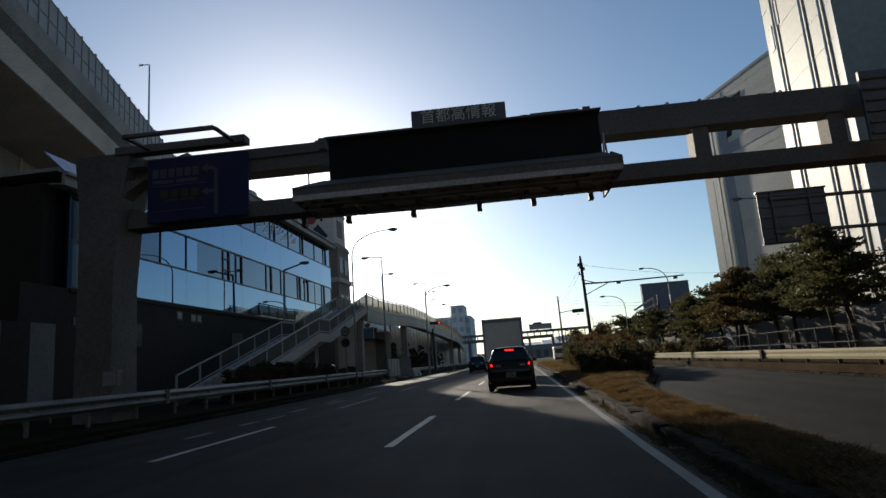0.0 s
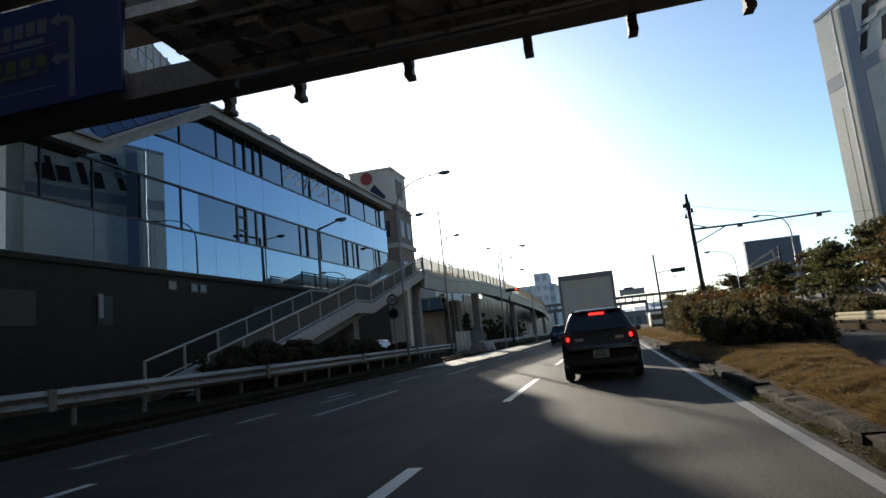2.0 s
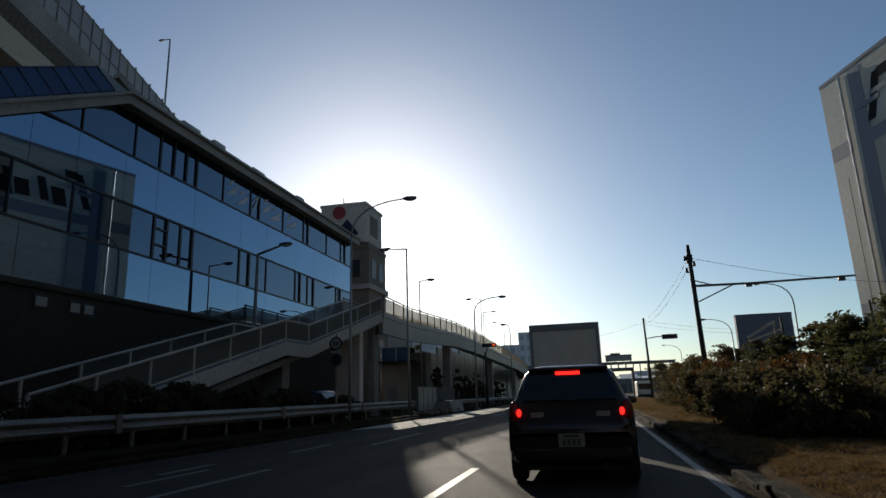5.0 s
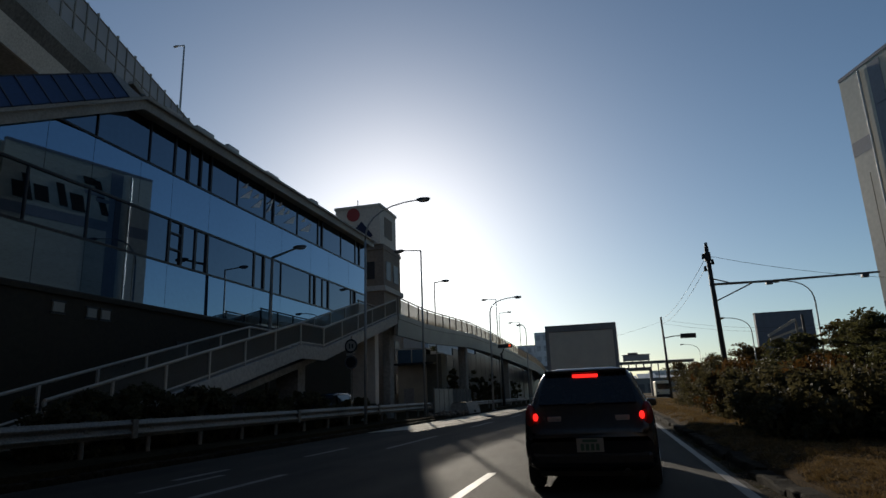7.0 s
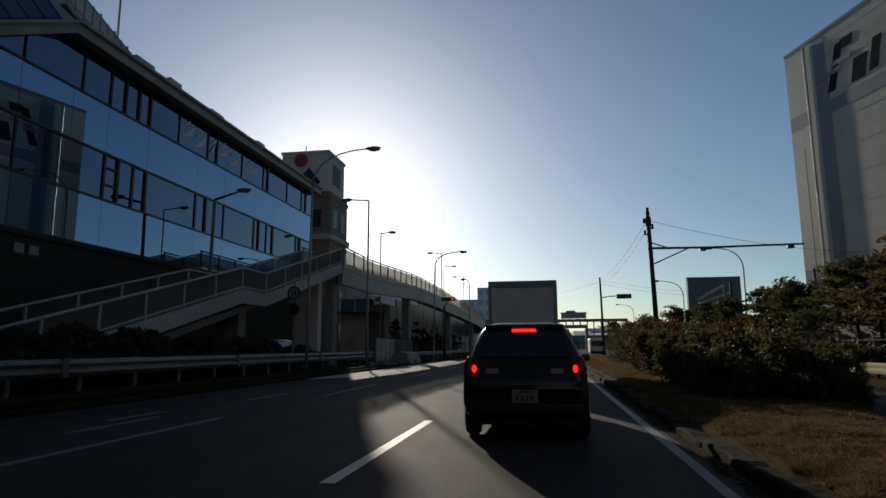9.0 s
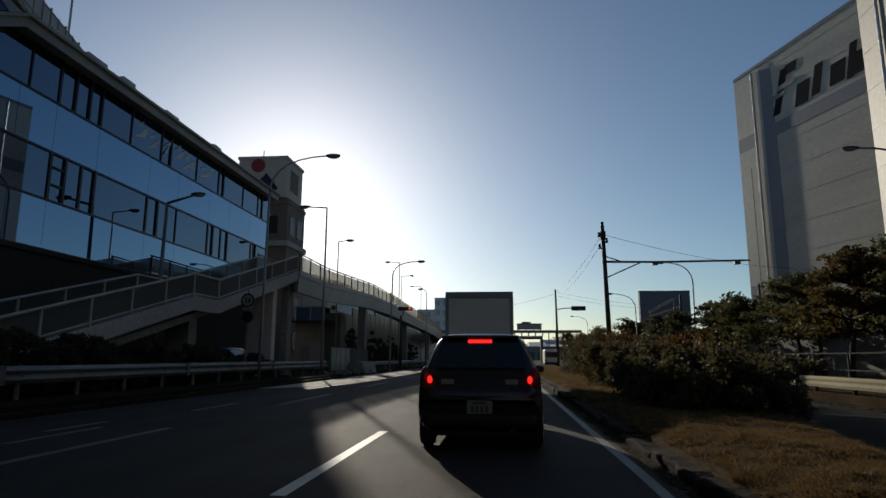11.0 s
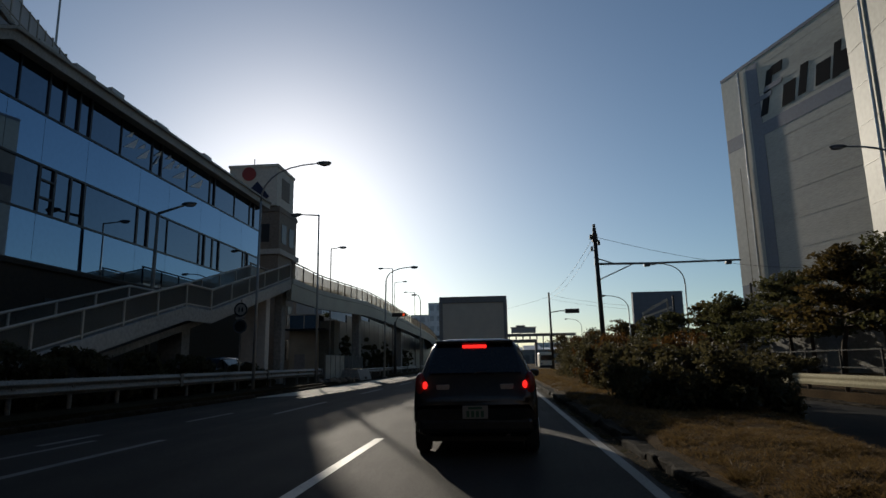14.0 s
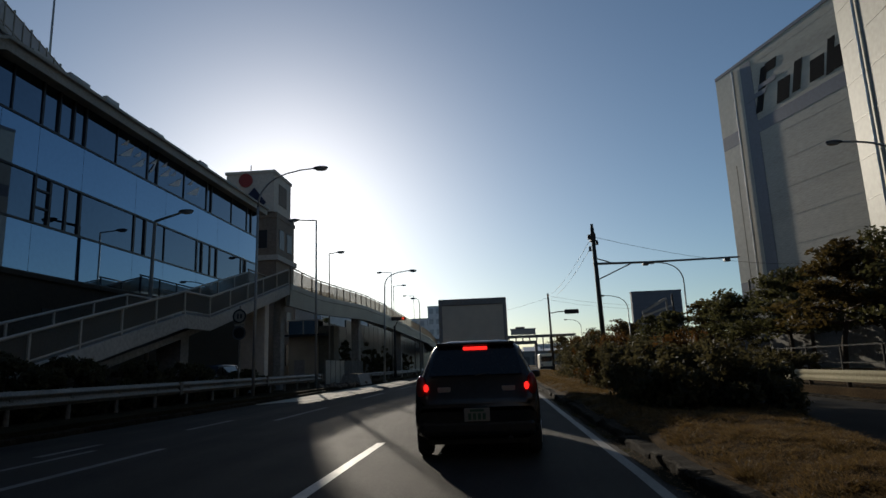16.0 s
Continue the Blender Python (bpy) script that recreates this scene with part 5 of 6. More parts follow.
def pine(place, height, spread, seed, material, label, count=7000, leaf=0.13):
    """A street pine with a leaning trunk and layered pads of needles."""
    rng = random.Random(seed)
    t = thing("tree", place, label, "tree", "verge trees", turn=rng.uniform(0, 360))
    lean = Vector((rng.uniform(-0.5, 0.5), rng.uniform(-0.5, 0.5), 0))
    trunk = [Vector((0, 0, -0.1)), lean * 0.3 + Vector((0, 0, height * 0.3)), lean + Vector((0, 0, height * 0.6)), lean * 0.7 + Vector((0, 0, height * 0.92))]
    bm = tube(trunk, (0.045 * height * 0.55, 0.03), 9)
    cl, rd = [], []
    levels = 7
    for k in range(levels):
        f = 0.42 + 0.54 * k / (levels - 1)
        z = height * f
        base = trunk[1].lerp(trunk[3], (f - 0.3) / 0.66)
        reach = spread * (1.05 - 0.75 * (k / (levels - 1)) ** 1.4)
        for j in range(5 if k < levels - 1 else 2):
            a = j * 1.2566 + k * 0.7 + rng.uniform(-0.4, 0.4)
            q = reach * rng.uniform(0.35, 1.15)
            tip = Vector((base.x + math.cos(a) * q, base.y + math.sin(a) * q, z + rng.uniform(-0.2, 0.35)))
            tube([base, base.lerp(tip, 0.5) + Vector((0, 0, 0.12)), tip], (0.05, 0.015), 5, bm)
            r = spread * rng.uniform(0.24, 0.42)
            cl.append(tuple(tip + Vector((0, 0, 0.1))))
            rd.append((r, r * rng.uniform(0.7, 1.1), r * rng.uniform(0.22, 0.45)))
            mid = base.lerp(tip, 0.55)
            cl.append(tuple(mid + Vector((0, 0, 0.12))))
            rd.append((r * 0.7, r * 0.7, r * 0.3))
    part("trunk", bm, BARK, t, smooth=True)
    share("crown", leaves_mesh("crown", cl, rd, count, leaf, material, seed, 0.4), t, Matrix())
    return t


TREES = [(13.2, 27.0, 4.9, 2.2, 0), (14.6, 31.5, 5.5, 2.4, 0), (15.2, 37.0, 5.2, 2.4, 0), (13.4, 40.5, 5.2, 2.3, 1), (16.8, 43, 5.8, 2.5, 0), (14.4, 46.5, 4.9, 2.2, 0),
         (17.0, 50, 5.4, 2.4, 0), (14.8, 55, 4.8, 2.0, 0), (18.5, 56, 6.0, 2.4, 0), (16.4, 62, 5.2, 2.2, 0), (15.0, 69, 4.9, 2.2, 0), (18.5, 70, 5.6, 2.4, 1), (16.0, 78, 5.2, 2.4, 0),
         (15.0, 88, 5.4, 2.6, 1), (17.5, 98, 5.6, 2.8, 0), (14.0, 108, 5.2, 2.8, 1), (16, 122, 6.0, 3.2, 0), (13, 138, 6, 3.2, 1), (22, 47, 6.1, 2.8, 0), (23, 38, 6.2, 2.8, 0)]
for i, (x, y, h, s, kind) in enumerate(TREES):
    pine((x, y, 0.1), h, s, 300 + i, LEAF_RUST if kind else LEAF_PINE, "street tree with olive-brown autumn foliage" if kind else "dark green pine with layered pads of needles", 5600 if y < 60 else 2600, 0.11 if y < 60 else 0.16)
for i in range(9):
    pine((-21 - (i * 37 % 14), 84 + i * 11, 0.1), 6.5 + (i % 3), 3.0, 400 + i, LEAF_PINE, "dark tree beyond the footbridge", 2200, 0.2)

FENCE = mat("fence_grey", (0.05, 0.05, 0.048), 0.8, 0, 3, 0.3, gloss=0.1)
fence = thing("mesh_fence", (12.6, 14, 0.1), "low grey railing fence behind the far verge", "fence")
for i in range(30):
    part("post", box(-0.03, 0.03, i * 2.5 - 0.03, i * 2.5 + 0.03, 0, 1.35), FENCE, fence)
for z in (0.7, 1.3):
    part("rail", box(-0.02, 0.02, 0, 72.5, z - 0.022, z + 0.022), FENCE, fence)
wall = tagged(part("yard_wall", box(19.5, 19.8, 8, 110, 0.0, 2.6), mat("grey_yard_wall", (0.19, 0.185, 0.17), 0.9, 0, 0.8, 0.3, 0.2, 15, gloss=0.1)), "plain grey yard wall behind the trees", "wall", kind="structure")

# sign on two arms for the far carriageway, seen from behind
big = thing("overhead_sign", (0, 30.55, 0.1), "dark back of a big road sign held on two arms", "road sign")
part("panel", box(11.8, 14.75, -0.05, 0.0, 5.2, 7.55, bevel=0.01), SIGN_BACK, big)
for i in range(5):
    part("stiffener", box(11.9, 14.65, -0.12, -0.05, 5.4 + i * 0.48, 5.47 + i * 0.48), SIGN_BACK, big)
for x in (12.4, 14.0):
    part("upright", box(x - 0.05, x + 0.05, -0.2, -0.1, 5.2, 7.5), GANTRY, big)
part("edge_frame", box(11.75, 14.8, -0.1, 0.03, 7.52, 7.6), MULLION, big)
part("edge_frame", box(11.75, 14.8, -0.1, 0.03, 5.14, 5.22), MULLION, big)
for z in (7.2, 5.65):
    part("arm", rod((12.3, -0.15, z), (19.0, 0.1, z - 0.05), 0.085), GANTRY, big)
part("pole", rod((19.0, 0.1, 0), (19.0, 0.1, 7.8), 0.2, 0.16, 14), GANTRY, big, smooth=True)

# ---- tall warehouse on the right ----
TH = 16.2
tower = thing("warehouse_tower", (27.6, 86.0, 0), "tall windowless grey-clad warehouse with dark sign shapes", "building", turn=TH)
TOP = 33.3
part("road_face", box(0, 0.4, -19.0, 0, 0, TOP), CLAD, tower)
part("far_face", box(0, 40, -0.4, 0.02, 0, TOP), CLAD, tower)
part("body", box(0.4, 40, -60, -0.4, 0, TOP - 0.4), CLAD, tower)
part("parapet", box(-0.06, 0.5, -19.0, 0.06, TOP - 0.25, TOP + 0.1), CLAD_BLUE, tower)
for i in range(11):
    z = 3.0 + i * 2.9
    part("cladding_joint", box(-0.012, 0.0, -19.0, 0.0, z - 0.012, z + 0.012), CLAD_SHAFT, tower)
part("sign_band", box(-0.03, 0.0, -19.0, -5.95, 24.4, 25.75), CLAD_BLUE, tower)
part("upright_band", box(-0.03, 0.0, -5.95, -4.25, 0, TOP - 0.6), CLAD_BLUE, tower)
part("short_band", box(-0.03, 0.0, -3.0, -0.05, 24.3, 25.85), CLAD_BLUE, tower)
part("short_band", box(-0.03, 0.0, -2.0, 0, 4, 9), CLAD_BLUE, tower)
# Grazing sun on this strip is put into its paler cladding colour.
part("sunlit_strip", box(-0.02, 0.0, -4.25, 0.02, 0, TOP - 0.3), CLAD_SUNLIT, tower)
part("downpipe", rod((-0.18, -3.15, 0), (-0.18, -3.15, TOP - 0.5), 0.13, n=10), STEEL, tower)
part("ladder_rail", rod((-0.15, -1.9, 0), (-0.15, -1.9, 22), 0.04, n=6), STEEL_DIRTY, tower)
# sign shapes: slanted dark strokes, no letters


def stroke(y0, z0, y1, z1, w, material=LOGO, out=0.05):
    """A flat sign stroke on the road face from (y0, z0) to (y1, z1), w wide along the face."""
    part("sign_shape", slab([(-out, y0 + w / 2, z0), (-out, y0 - w / 2, z0), (-out, y1 - w / 2, z1), (-out, y1 + w / 2, z1)], 0.06), material, tower)


for y0, z0, y1, z1, w in ((-6.3, 26.5, -7.9, 31.0, 1.0), (-8.6, 30.2, -8.9, 31.2, 1.6), (-9.75, 26.3, -10.3, 28.5, 1.7), (-11.6, 26.5, -12.4, 29.4, 1.0),
                          (-14.2, 26.5, -14.6, 28.5, 1.7), (-15.7, 26.3, -16.45, 29.5, 0.8), (-16.8, 26.4, -17.2, 28.4, 1.4)):
    stroke(y0, z0, y1, z1, w)
for y0, z0, y1, z1, w in ((-6.2, 28.2, -6.4, 28.7, 2.9), (-7.9, 28.9, -8.1, 29.4, 2.6)):
    stroke(y0, z0, y1, z1, w, CLAD_BLUE, 0.08)
shaft = thing("stair_shaft", (27.1, 60.5, 0), "cream-clad stair shaft standing out from the warehouse", "building", turn=-3.0)
part("road_face", box(0, 0.3, -12.7, 0, 0, 36.0), CLAD_SHAFT, shaft)
part("body", box(0.3, 14, -12.7, 0, 0, 35.7), CLAD_SHAFT, shaft)
part("shaft_band", box(-0.03, 0, -12.7, -12.2, 0, 35.6), CLAD_BLUE, shaft)
for y in (-2.6, -8.0, -11.0):
    part("downpipe", rod((-0.16, y, 0), (-0.16, y, 35), 0.11, n=8), STEEL, shaft)
    part("pipe_joint", box(-0.02, 0, y - 0.5, y - 0.42, 0, 35.6), CLAD_BLUE, shaft)
for i in range(11):
    part("cladding_joint", box(-0.025, 0.0, -12.7, 0.02, 3.0 + i * 2.9, 3.04 + i * 2.9), CLAD, shaft)
for y, z in ((-1.3, 28.9), (-3.1, 30.6)):
    part("vent", box(-0.06, 0, y - 0.35, y + 0.35, z - 1.2, z + 1.2), CLAD_BLUE, shaft)

# ---- far buildings and the bridge across the road ----
def block_house(name, x0, x1, y0, y1, h, label, floors, cols, material=HAZE_BLUE):
    b = thing(name, ((x0 + x1) / 2, y0, 0), label, "building", "far buildings")
    w = (x1 - x0) / 2
    part("wall", box(-w, w, 0, y1 - y0, 0, h), material, b)
    part("roof", box(-w - 0.1, w + 0.1, -0.1, y1 - y0 + 0.1, h, h + 0.3), material, b)
    for f in range(floors):
        for c in range(cols):
            a = -w + (c + 0.2) * 2 * w / cols
            z = (f + 0.35) * h / floors
            part("window", box(a, a + 1.2 * w / cols, -0.04, 0.02, z, z + 0.5 * h / floors), HAZE_WIN, b)
    return b


block_house("office_block", 41.6, 56.4, 207, 209, 21.1, "distant slate-grey slab building", 0, 0, mat("slate_grey_block", (0.105, 0.108, 0.13), 0.8, 0, 0.1, 0.15))
block_house("office_block", -20.4, -16.2, 200, 212, 18.7, "distant grey tower with haze painted in", 6, 2)
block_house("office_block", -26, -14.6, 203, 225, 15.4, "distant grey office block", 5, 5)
shed = thing("market_shed", (9, 250, 0), "distant low shed with a pale sloping roof", "building", "far buildings")
part("wall", box(-9, 16, 0, 24, 0, 5.4), mat("shed_wall", (0.20, 0.20, 0.19), 0.85, 0, 0.3, 0.3), shed)
for x0, x1, h in ((-9.3, 0.5, 6.6), (0.7, 7.2, 7.2), (7.4, 16.3, 6.3)):
    part("roof", slab([(x0, -0.6, 5.4), (x1, -0.6, 5.4), (x1, 10.0, h), (x0, 10.0, h)], 0.15), HAZE_BLUE, shed)
for k in range(8):
    part("door", box(-8.2 + k * 3.0, -6.3 + k * 3.0, -0.05, 0.02, 0.1, 3.4), mat("shed_door", (0.09, 0.09, 0.09), 0.8) if k == 0 else bpy.data.materials["shed_door"], shed)
block_house("office_block", -38, -19.2, 74, 80, 8.2, "low pale grey shop behind the footbridge", 1, 7, WALL_GREY)
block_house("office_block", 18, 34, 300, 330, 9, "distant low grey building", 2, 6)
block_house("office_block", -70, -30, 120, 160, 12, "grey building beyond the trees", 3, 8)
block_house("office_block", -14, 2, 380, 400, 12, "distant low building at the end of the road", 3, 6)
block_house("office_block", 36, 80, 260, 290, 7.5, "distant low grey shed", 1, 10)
block_house("office_block", 26, 40, 130, 150, 5.5, "low grey building behind the trees", 1, 6, WALL_GREY)
cross = thing("crossing_bridge", (0, 160, 0), "grey steel truss footbridge crossing the road with a roof box", "footbridge")
CROSS = mat("crossing_bridge_paint", (0.16, 0.155, 0.15), 0.8, 0, 1, 0.25, gloss=0.2)
part("top_chord", box(-24, 18.0, -1.0, 1.0, 6.85, 7.35), CROSS, cross)
part("roof_edge", box(-24, 18.1, -1.15, -1.0, 7.28, 7.42), CROSS, cross)
part("bottom_chord", box(-24, 9.2, -1.0, 1.0, 5.40, 5.72), CROSS, cross)
part("sill_band", box(-24, 9.2, -0.95, -0.85, 5.72, 6.12), CROSS, cross)
for i in range(22):
    x = -24 + i * 1.58
    part("bridge_post", box(x - 0.13, x + 0.13, -0.95, -0.75, 6.12, 6.85), CROSS, cross)
for x in (10.6, 12.2, 13.8, 15.4, 17.0):
    part("bridge_post", box(x - 0.11, x + 0.11, -0.9, -0.7, 0, 6.85), CROSS, cross)
for x in (-12, 3.2, 9.0):
    part("pier", box(x - 0.3, x + 0.3, -0.6, 0.6, 0, 5.42), CROSS, cross)
part("plant_room", box(3.4, 9.0, -0.8, 0.8, 7.62, 8.85, bevel=0.04), WALL_GREY, cross, "pale grey box on the bridge roof")
part("plant_roof", box(3.25, 9.15, -0.9, 0.9, 8.85, 8.97), CROSS, cross)
part("roof_tank", box(4.5, 6.6, -0.5, 0.5, 8.97, 9.38, bevel=0.04), CROSS, cross)
for x in (3.7, 5.4, 7.1, 8.7):
    part("plant_leg", box(x - 0.1, x + 0.1, -0.7, -0.5, 7.35, 7.63), CROSS, cross)
tagged(part("far_bank", box(-400, 400, 420, 430, -0.1, 5.0), mat("far_hedge", (0.05, 0.06, 0.05), 0.95, 0, 0.2, 0.4)), "dark far line of hedges closing the road", "hedge", kind="structure")


SCREEN = mat("dark_glass_panel", (0.06, 0.062, 0.064), 0.45, 0.1, 0.5, 0.35, 0.02, 0.6, pieces=0.6)
screen = thing("glazed_screen", (-16.2, 70, 0.1), "dark reflecting glass screen behind the footbridge", "wall")
for i in range(42):
    h = 5.6 if i < 4 else 6.4 if i < 8 else 7.4
    part("screen_panel", box(-0.05, 0.05, i * 3.0 + 0.02, i * 3.0 + 2.98, 0.0, h), SCREEN, screen)
    part("screen_post", box(-0.1, 0.07, i * 3.0 - 0.03, i * 3.0 + 0.03, 0.0, h), SIGN_BACK, screen)
# Plain walls added out of view to cut the sky's fill light.
for name, x0, x1, y0, y1, h in (("south", -60, 70, -75, -62, 34), ("east", 44, 60, -62, 20, 28), ("west", -75, -62, -62, 60, 22)):
    tagged(part("fill_block_" + name, box(x0, x1, y0, y1, -0.1, h), WALL_STONE), "plain brown-grey wall added out of view to cut sky fill", "building", kind="structure")

# ---- vehicles ----
def ring(y, w, zb, belt, wr, zr):
    half = [(w * 0.80, zb), (w * 0.97, zb + 0.08), (w, zb + 0.22), (w, (zb + belt) / 2 + 0.05), (w * 0.985, belt - 0.03), (w * 0.95, belt + 0.01), (wr + 0.02, max(belt + 0.02, zr - 0.10)), (wr - 0.06, max(belt + 0.025, zr - 0.025)), (wr - 0.22, max(belt + 0.03, zr))]
    return [(x, y, z) for x, z in half] + [(-x, y, z) for x, z in half[::-1]]


def wheel(parent, x, y, r, w, side):
    t = bmesh.new()
    bmesh.ops.create_cone(t, cap_ends=True, segments=28, radius1=r, radius2=r, depth=w, matrix=Matrix.Translation((x, y, r)) @ pose(0, 0, 0, 0, 90))
    bmesh.ops.bevel(t, geom=[e for e in t.edges if len(e.link_faces) == 2 and e.calc_face_angle() > 1.0], offset=0.03, segments=3, affect="EDGES")
    tyre = part("wheel", t, RUBBER, parent, smooth=False)
    part("rim", rod((x + side * (w / 2 - 0.02), y, r), (x + side * (w / 2 + 0.012), y, r), r * 0.62, r * 0.56, 20), CHROME, tyre)


def hatchback(place, paint, label, lit=True, turn=0.0):
    car = thing("hatchback_car", place, label, "car", turn=turn)
    secs = [(0.00, 0.70, 0.44, 0.68, 0.68, 0.70), (0.03, 0.765, 0.34, 0.74, 0.70, 0.78), (0.07, 0.80, 0.28, 0.93, 0.70, 0.98), (0.13, 0.815, 0.25, 0.95, 0.685, 1.12),
            (0.26, 0.82, 0.24, 0.96, 0.63, 1.33), (0.38, 0.825, 0.22, 0.96, 0.585, 1.485), (0.55, 0.83, 0.2, 0.96, 0.57, 1.53), (1.2, 0.835, 0.2, 0.95, 0.58, 1.545),
            (1.9, 0.835, 0.2, 0.94, 0.58, 1.53), (2.4, 0.83, 0.2, 0.93, 0.57, 1.44), (2.75, 0.83, 0.2, 0.93, 0.60, 1.22), (3.05, 0.825, 0.2, 0.93, 0.66, 0.99), (3.5, 0.80, 0.22, 0.80, 0.66, 0.86), (3.75, 0.74, 0.28, 0.66, 0.6, 0.72), (3.85, 0.62, 0.34, 0.52, 0.5, 0.56)]
    part("body", loft([ring(*q) for q in secs]), paint, car, smooth=True)
    for s in (-1, 1):
        for y in (0.62, 3.05):
            wheel(car, s * 0.735, y, 0.295, 0.19, s)
        cl = bmesh.new()
        bmesh.ops.create_uvsphere(cl, u_segments=14, v_segments=10, radius=1.0, matrix=Matrix.Translation((s * 0.725, 0.10, 0.92)) @ Matrix.Diagonal((0.07, 0.09, 0.16, 1)))
        part("tail_lamp", cl, LAMP_RED, car, "dark red tail lamp lens", smooth=True)
        bl = bmesh.new()
        bmesh.ops.create_uvsphere(bl, u_segments=14, v_segments=10, radius=1.0, matrix=Matrix.Translation((s * 0.655, 0.035, 0.915)) @ Matrix.Diagonal((0.032, 0.05, 0.05, 1)))
        part("brake_lamp", bl, BRAKE if lit else LAMP_RED, car, "lit red brake lamp" if lit else "", smooth=True)
        part("reversing_lamp", box(s * 0.42 - 0.09, s * 0.42 + 0.09, 0.045, 0.075, 0.84, 0.92, bevel=0.015), LAMP_CLEAR, car)
        mr = part("door_mirror", box(s * 0.90 - 0.085, s * 0.90 + 0.085, 2.25, 2.38, 0.96, 1.08, bevel=0.045), paint, car)
        part("mirror_glass", box(s * 0.90 - 0.055, s * 0.90 + 0.055, 2.244, 2.252, 0.985, 1.06), CAR_GLASS, mr)
        part("side_window", slab([(s * 0.800, 0.75, 1.0), (s * 0.795, 2.5, 1.0), (s * 0.625, 2.25, 1.40), (s * 0.60, 0.75, 1.46)], 0.012 * s), CAR_GLASS, car)
        part("sill_trim", box(s * 0.81 - 0.03, s * 0.81 + 0.03, 0.95, 2.75, 0.2, 0.32, bevel=0.02), PLASTIC, car)
    part("rear_window", slab([(-0.61, 0.085, 1.06), (0.61, 0.085, 1.06), (0.53, 0.335, 1.43), (-0.53, 0.335, 1.43)], -0.015), CAR_GLASS, car, "dark tinted rear window")
    part("windscreen", slab([(0.60, 3.0, 1.03), (-0.60, 3.0, 1.03), (-0.54, 2.42, 1.44), (0.54, 2.42, 1.44)], -0.012), CAR_GLASS, car)
    part("high_brake_lamp", box(-0.165, 0.165, 0.275, 0.31, 1.395, 1.440, bevel=0.01), BRAKE if lit else LAMP_RED, car, "lit red brake bar at the roof edge")
    part("spoiler", box(-0.53, 0.53, 0.27, 0.50, 1.455, 1.50, bevel=0.02), paint, car)
    plate = part("number_plate", box(-0.165, 0.165, -0.018, 0.02, 0.485, 0.65, bevel=0.004), PLATE, car, "white plate with plain dark bars")
    for i in range(4):
        part("plate_bar", box(-0.115 + i * 0.062, -0.075 + i * 0.062, -0.022, -0.017, 0.505, 0.585), PLATE_INK, plate)
    part("plate_bar", box(-0.09, 0.09, -0.022, -0.017, 0.605, 0.635), PLATE_INK, plate)
    part("bumper", box(-0.75, 0.75, -0.012, 0.14, 0.30, 0.50, bevel=0.06), paint, car)
    part("hatch_handle", box(-0.2, 0.2, 0.012, 0.05, 0.70, 0.735, bevel=0.012), paint, car)
    part("wiper", bar((0.0, 0.07, 1.06), (0.33, 0.12, 1.11), 0.02, 0.015), PLASTIC, car)
    part("exhaust", rod((0.42, 0.0, 0.26), (0.42, 0.3, 0.26), 0.03), PLASTIC, car)
    part("underbody", box(-0.66, 0.66, 0.3, 3.5, 0.17, 0.35), PLASTIC, car)
    return car


hatchback((0.06, 23.62, 0.0), CAR_BLACK, "black compact hatchback with lit brake lamps stopped in lane")
hatchback((-13.9, 47.6, 0.13), CAR_BLACK, "dark car parked under the stair", False, 180)
hatchback((-3.6, 60.0, 0.0), CAR_BLACK, "dark car waiting further ahead in the next lane", False)


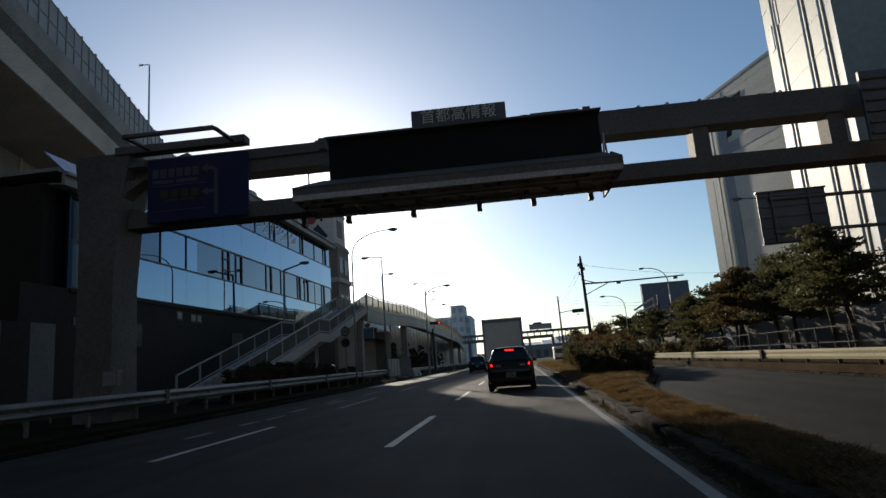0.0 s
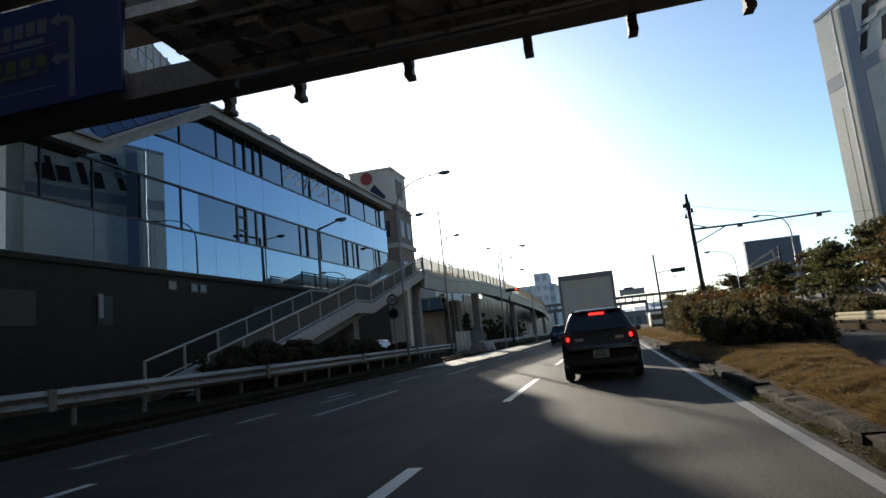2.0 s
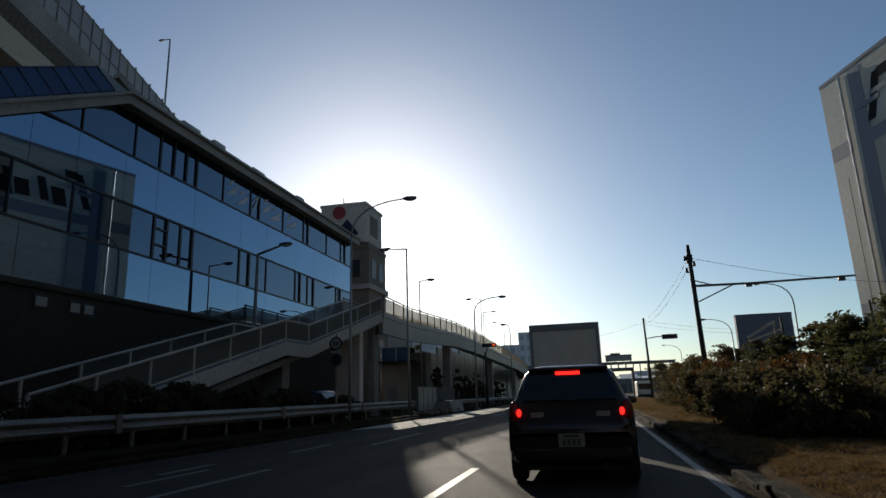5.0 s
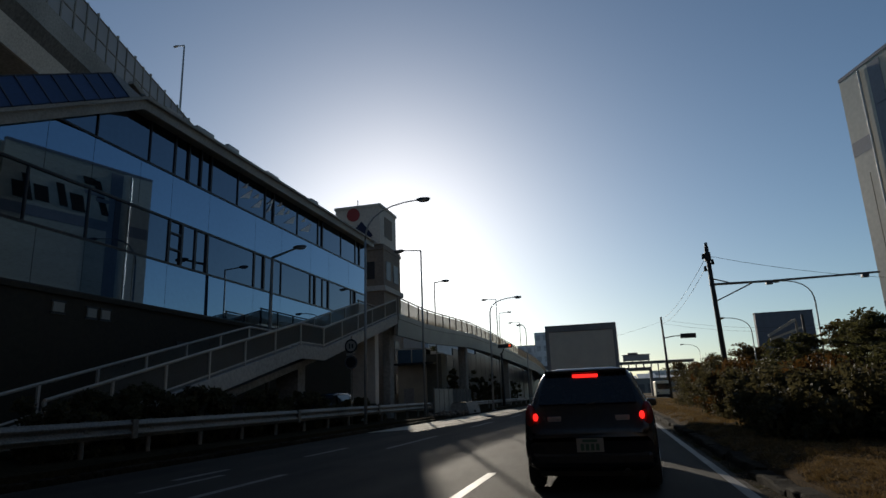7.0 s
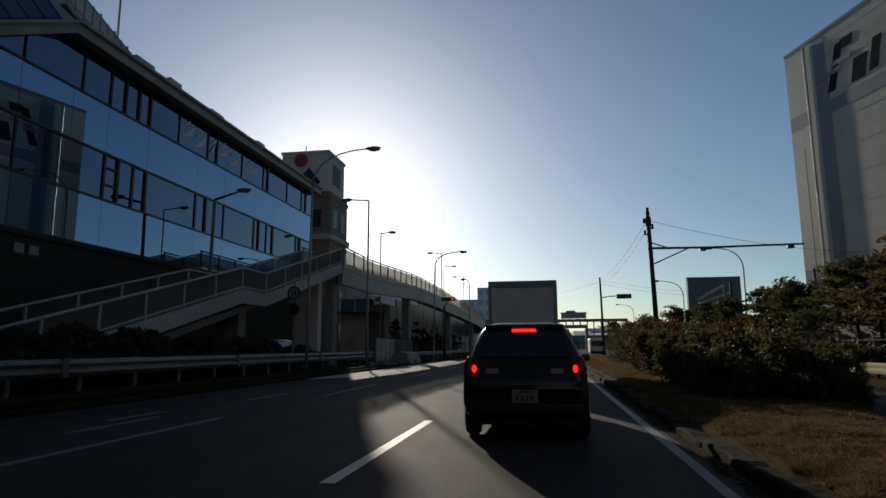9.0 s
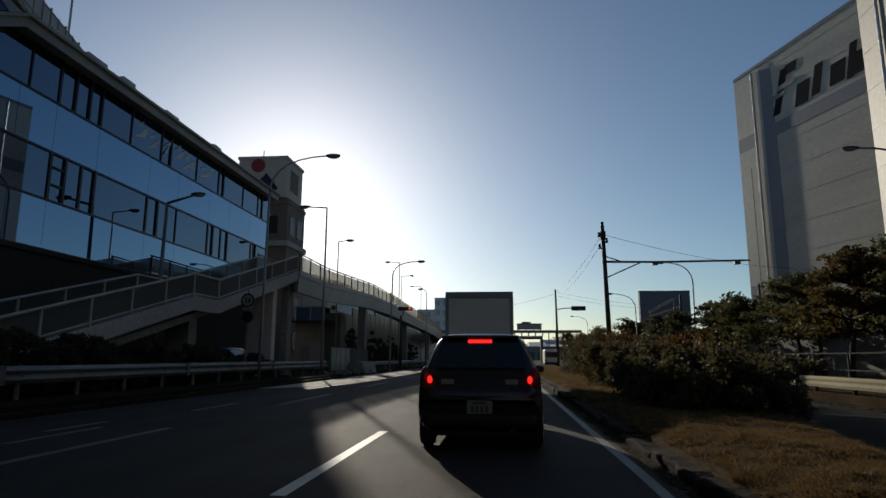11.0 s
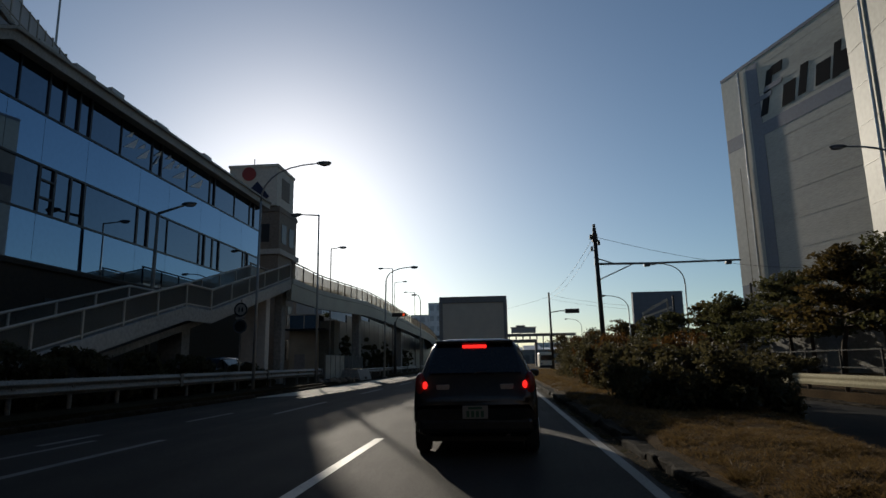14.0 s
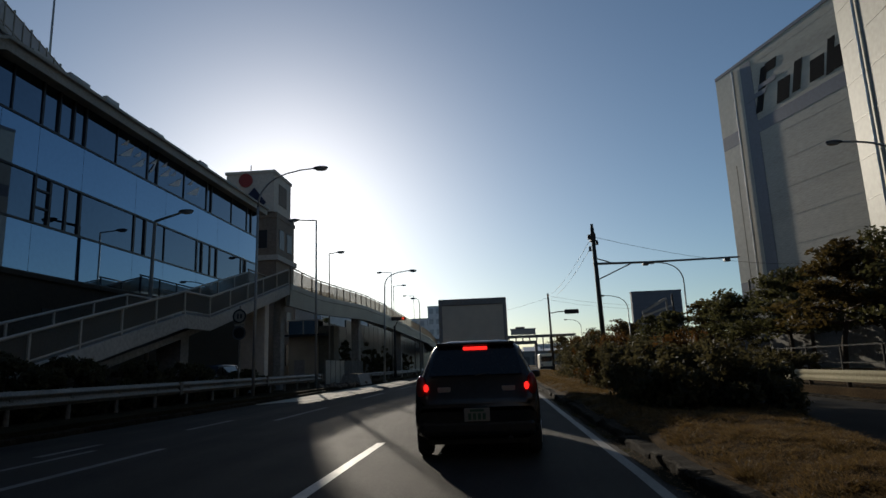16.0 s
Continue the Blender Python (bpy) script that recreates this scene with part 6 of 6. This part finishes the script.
def box_truck(place):
    t = thing("box_truck", place, "white box truck with closed rear doors stopped in lane", "truck")
    part("box_body", box(-1.03, 1.03, 0.06, 4.4, 0.95, 3.20, bevel=0.03), TRUCK_WHITE, t)
    part("rear_frame", box(-1.05, 1.05, 0.0, 0.10, 3.02, 3.22, bevel=0.015), TRUCK_TRIM, t)
    part("rear_frame", box(-1.05, 1.05, 0.0, 0.10, 0.86, 0.98, bevel=0.015), TRUCK_TRIM, t)
    for s in (-1, 1):
        part("corner_post", box(s * 1.0 - 0.055, s * 1.0 + 0.055, 0.0, 0.10, 0.95, 3.05, bevel=0.015), TRUCK_TRIM, t)
        part("tail_lamp", box(s * 0.78 - 0.18, s * 0.78 + 0.18, 0.02, 0.08, 0.62, 0.74, bevel=0.01), LAMP_RED, t)
        for y in (1.0, 4.9):
            wheel(t, s * 0.80, y, 0.37, 0.24, s)
        part("chassis_rail", box(s * 0.42 - 0.05, s * 0.42 + 0.05, 0.1, 5.6, 0.62, 0.86), PLASTIC, t)
        part("mirror", box(s * 1.08 - 0.07, s * 1.08 + 0.07, 5.7, 5.8, 1.6, 2.0, bevel=0.02), PLASTIC, t)
    part("roll_shutter", box(-0.95, 0.95, 0.03, 0.07, 1.0, 3.03), TRUCK_WHITE, t, "plain pale roll-up rear shutter")
    part("shutter_handle", box(-0.12, 0.12, 0.015, 0.035, 1.08, 1.13), TRUCK_TRIM, t)
    part("cab", box(-0.93, 0.93, 4.5, 6.1, 0.5, 2.25, bevel=0.12), TRUCK_WHITE, t)
    part("bumper_bar", box(-0.95, 0.95, 0.05, 0.15, 0.42, 0.54, bevel=0.02), TRUCK_TRIM, t)
    pl = part("number_plate", box(-0.22, 0.22, 0.03, 0.05, 0.60, 0.80), PLATE, t, "plate with a plain dark bar")
    part("plate_bar", box(-0.16, 0.16, 0.022, 0.032, 0.65, 0.74), PLATE_INK, pl)
    return t


box_truck((-0.37, 34.5, 0.0))


def van(place, label):
    v = thing("delivery_van", place, label, "van")
    part("body", box(-0.95, 0.95, 0, 4.6, 0.35, 2.3, bevel=0.15), TRUCK_WHITE, v)
    part("windscreen", box(-0.78, 0.78, -0.02, 0.05, 1.25, 1.95, bevel=0.02), CAR_GLASS, v)
    part("front_bumper", box(-0.93, 0.93, -0.06, 0.1, 0.32, 0.65, bevel=0.05), PLASTIC, v)
    for s in (-1, 1):
        part("headlamp", box(s * 0.72 - 0.14, s * 0.72 + 0.14, -0.03, 0.05, 0.75, 0.95, bevel=0.03), LAMP_CLEAR, v)
        for y in (0.8, 3.7):
            wheel(v, s * 0.82, y, 0.32, 0.2, s)
    return v


van((6.6, 98, 0.0), "white delivery van coming along the far carriageway")
hatchback((8.0, 128, 0.0), mat("car_paint_silver", (0.4, 0.4, 0.41), 0.3, 0.6, 2, 0.1), "silver car on the far carriageway in the distance", False, 180)
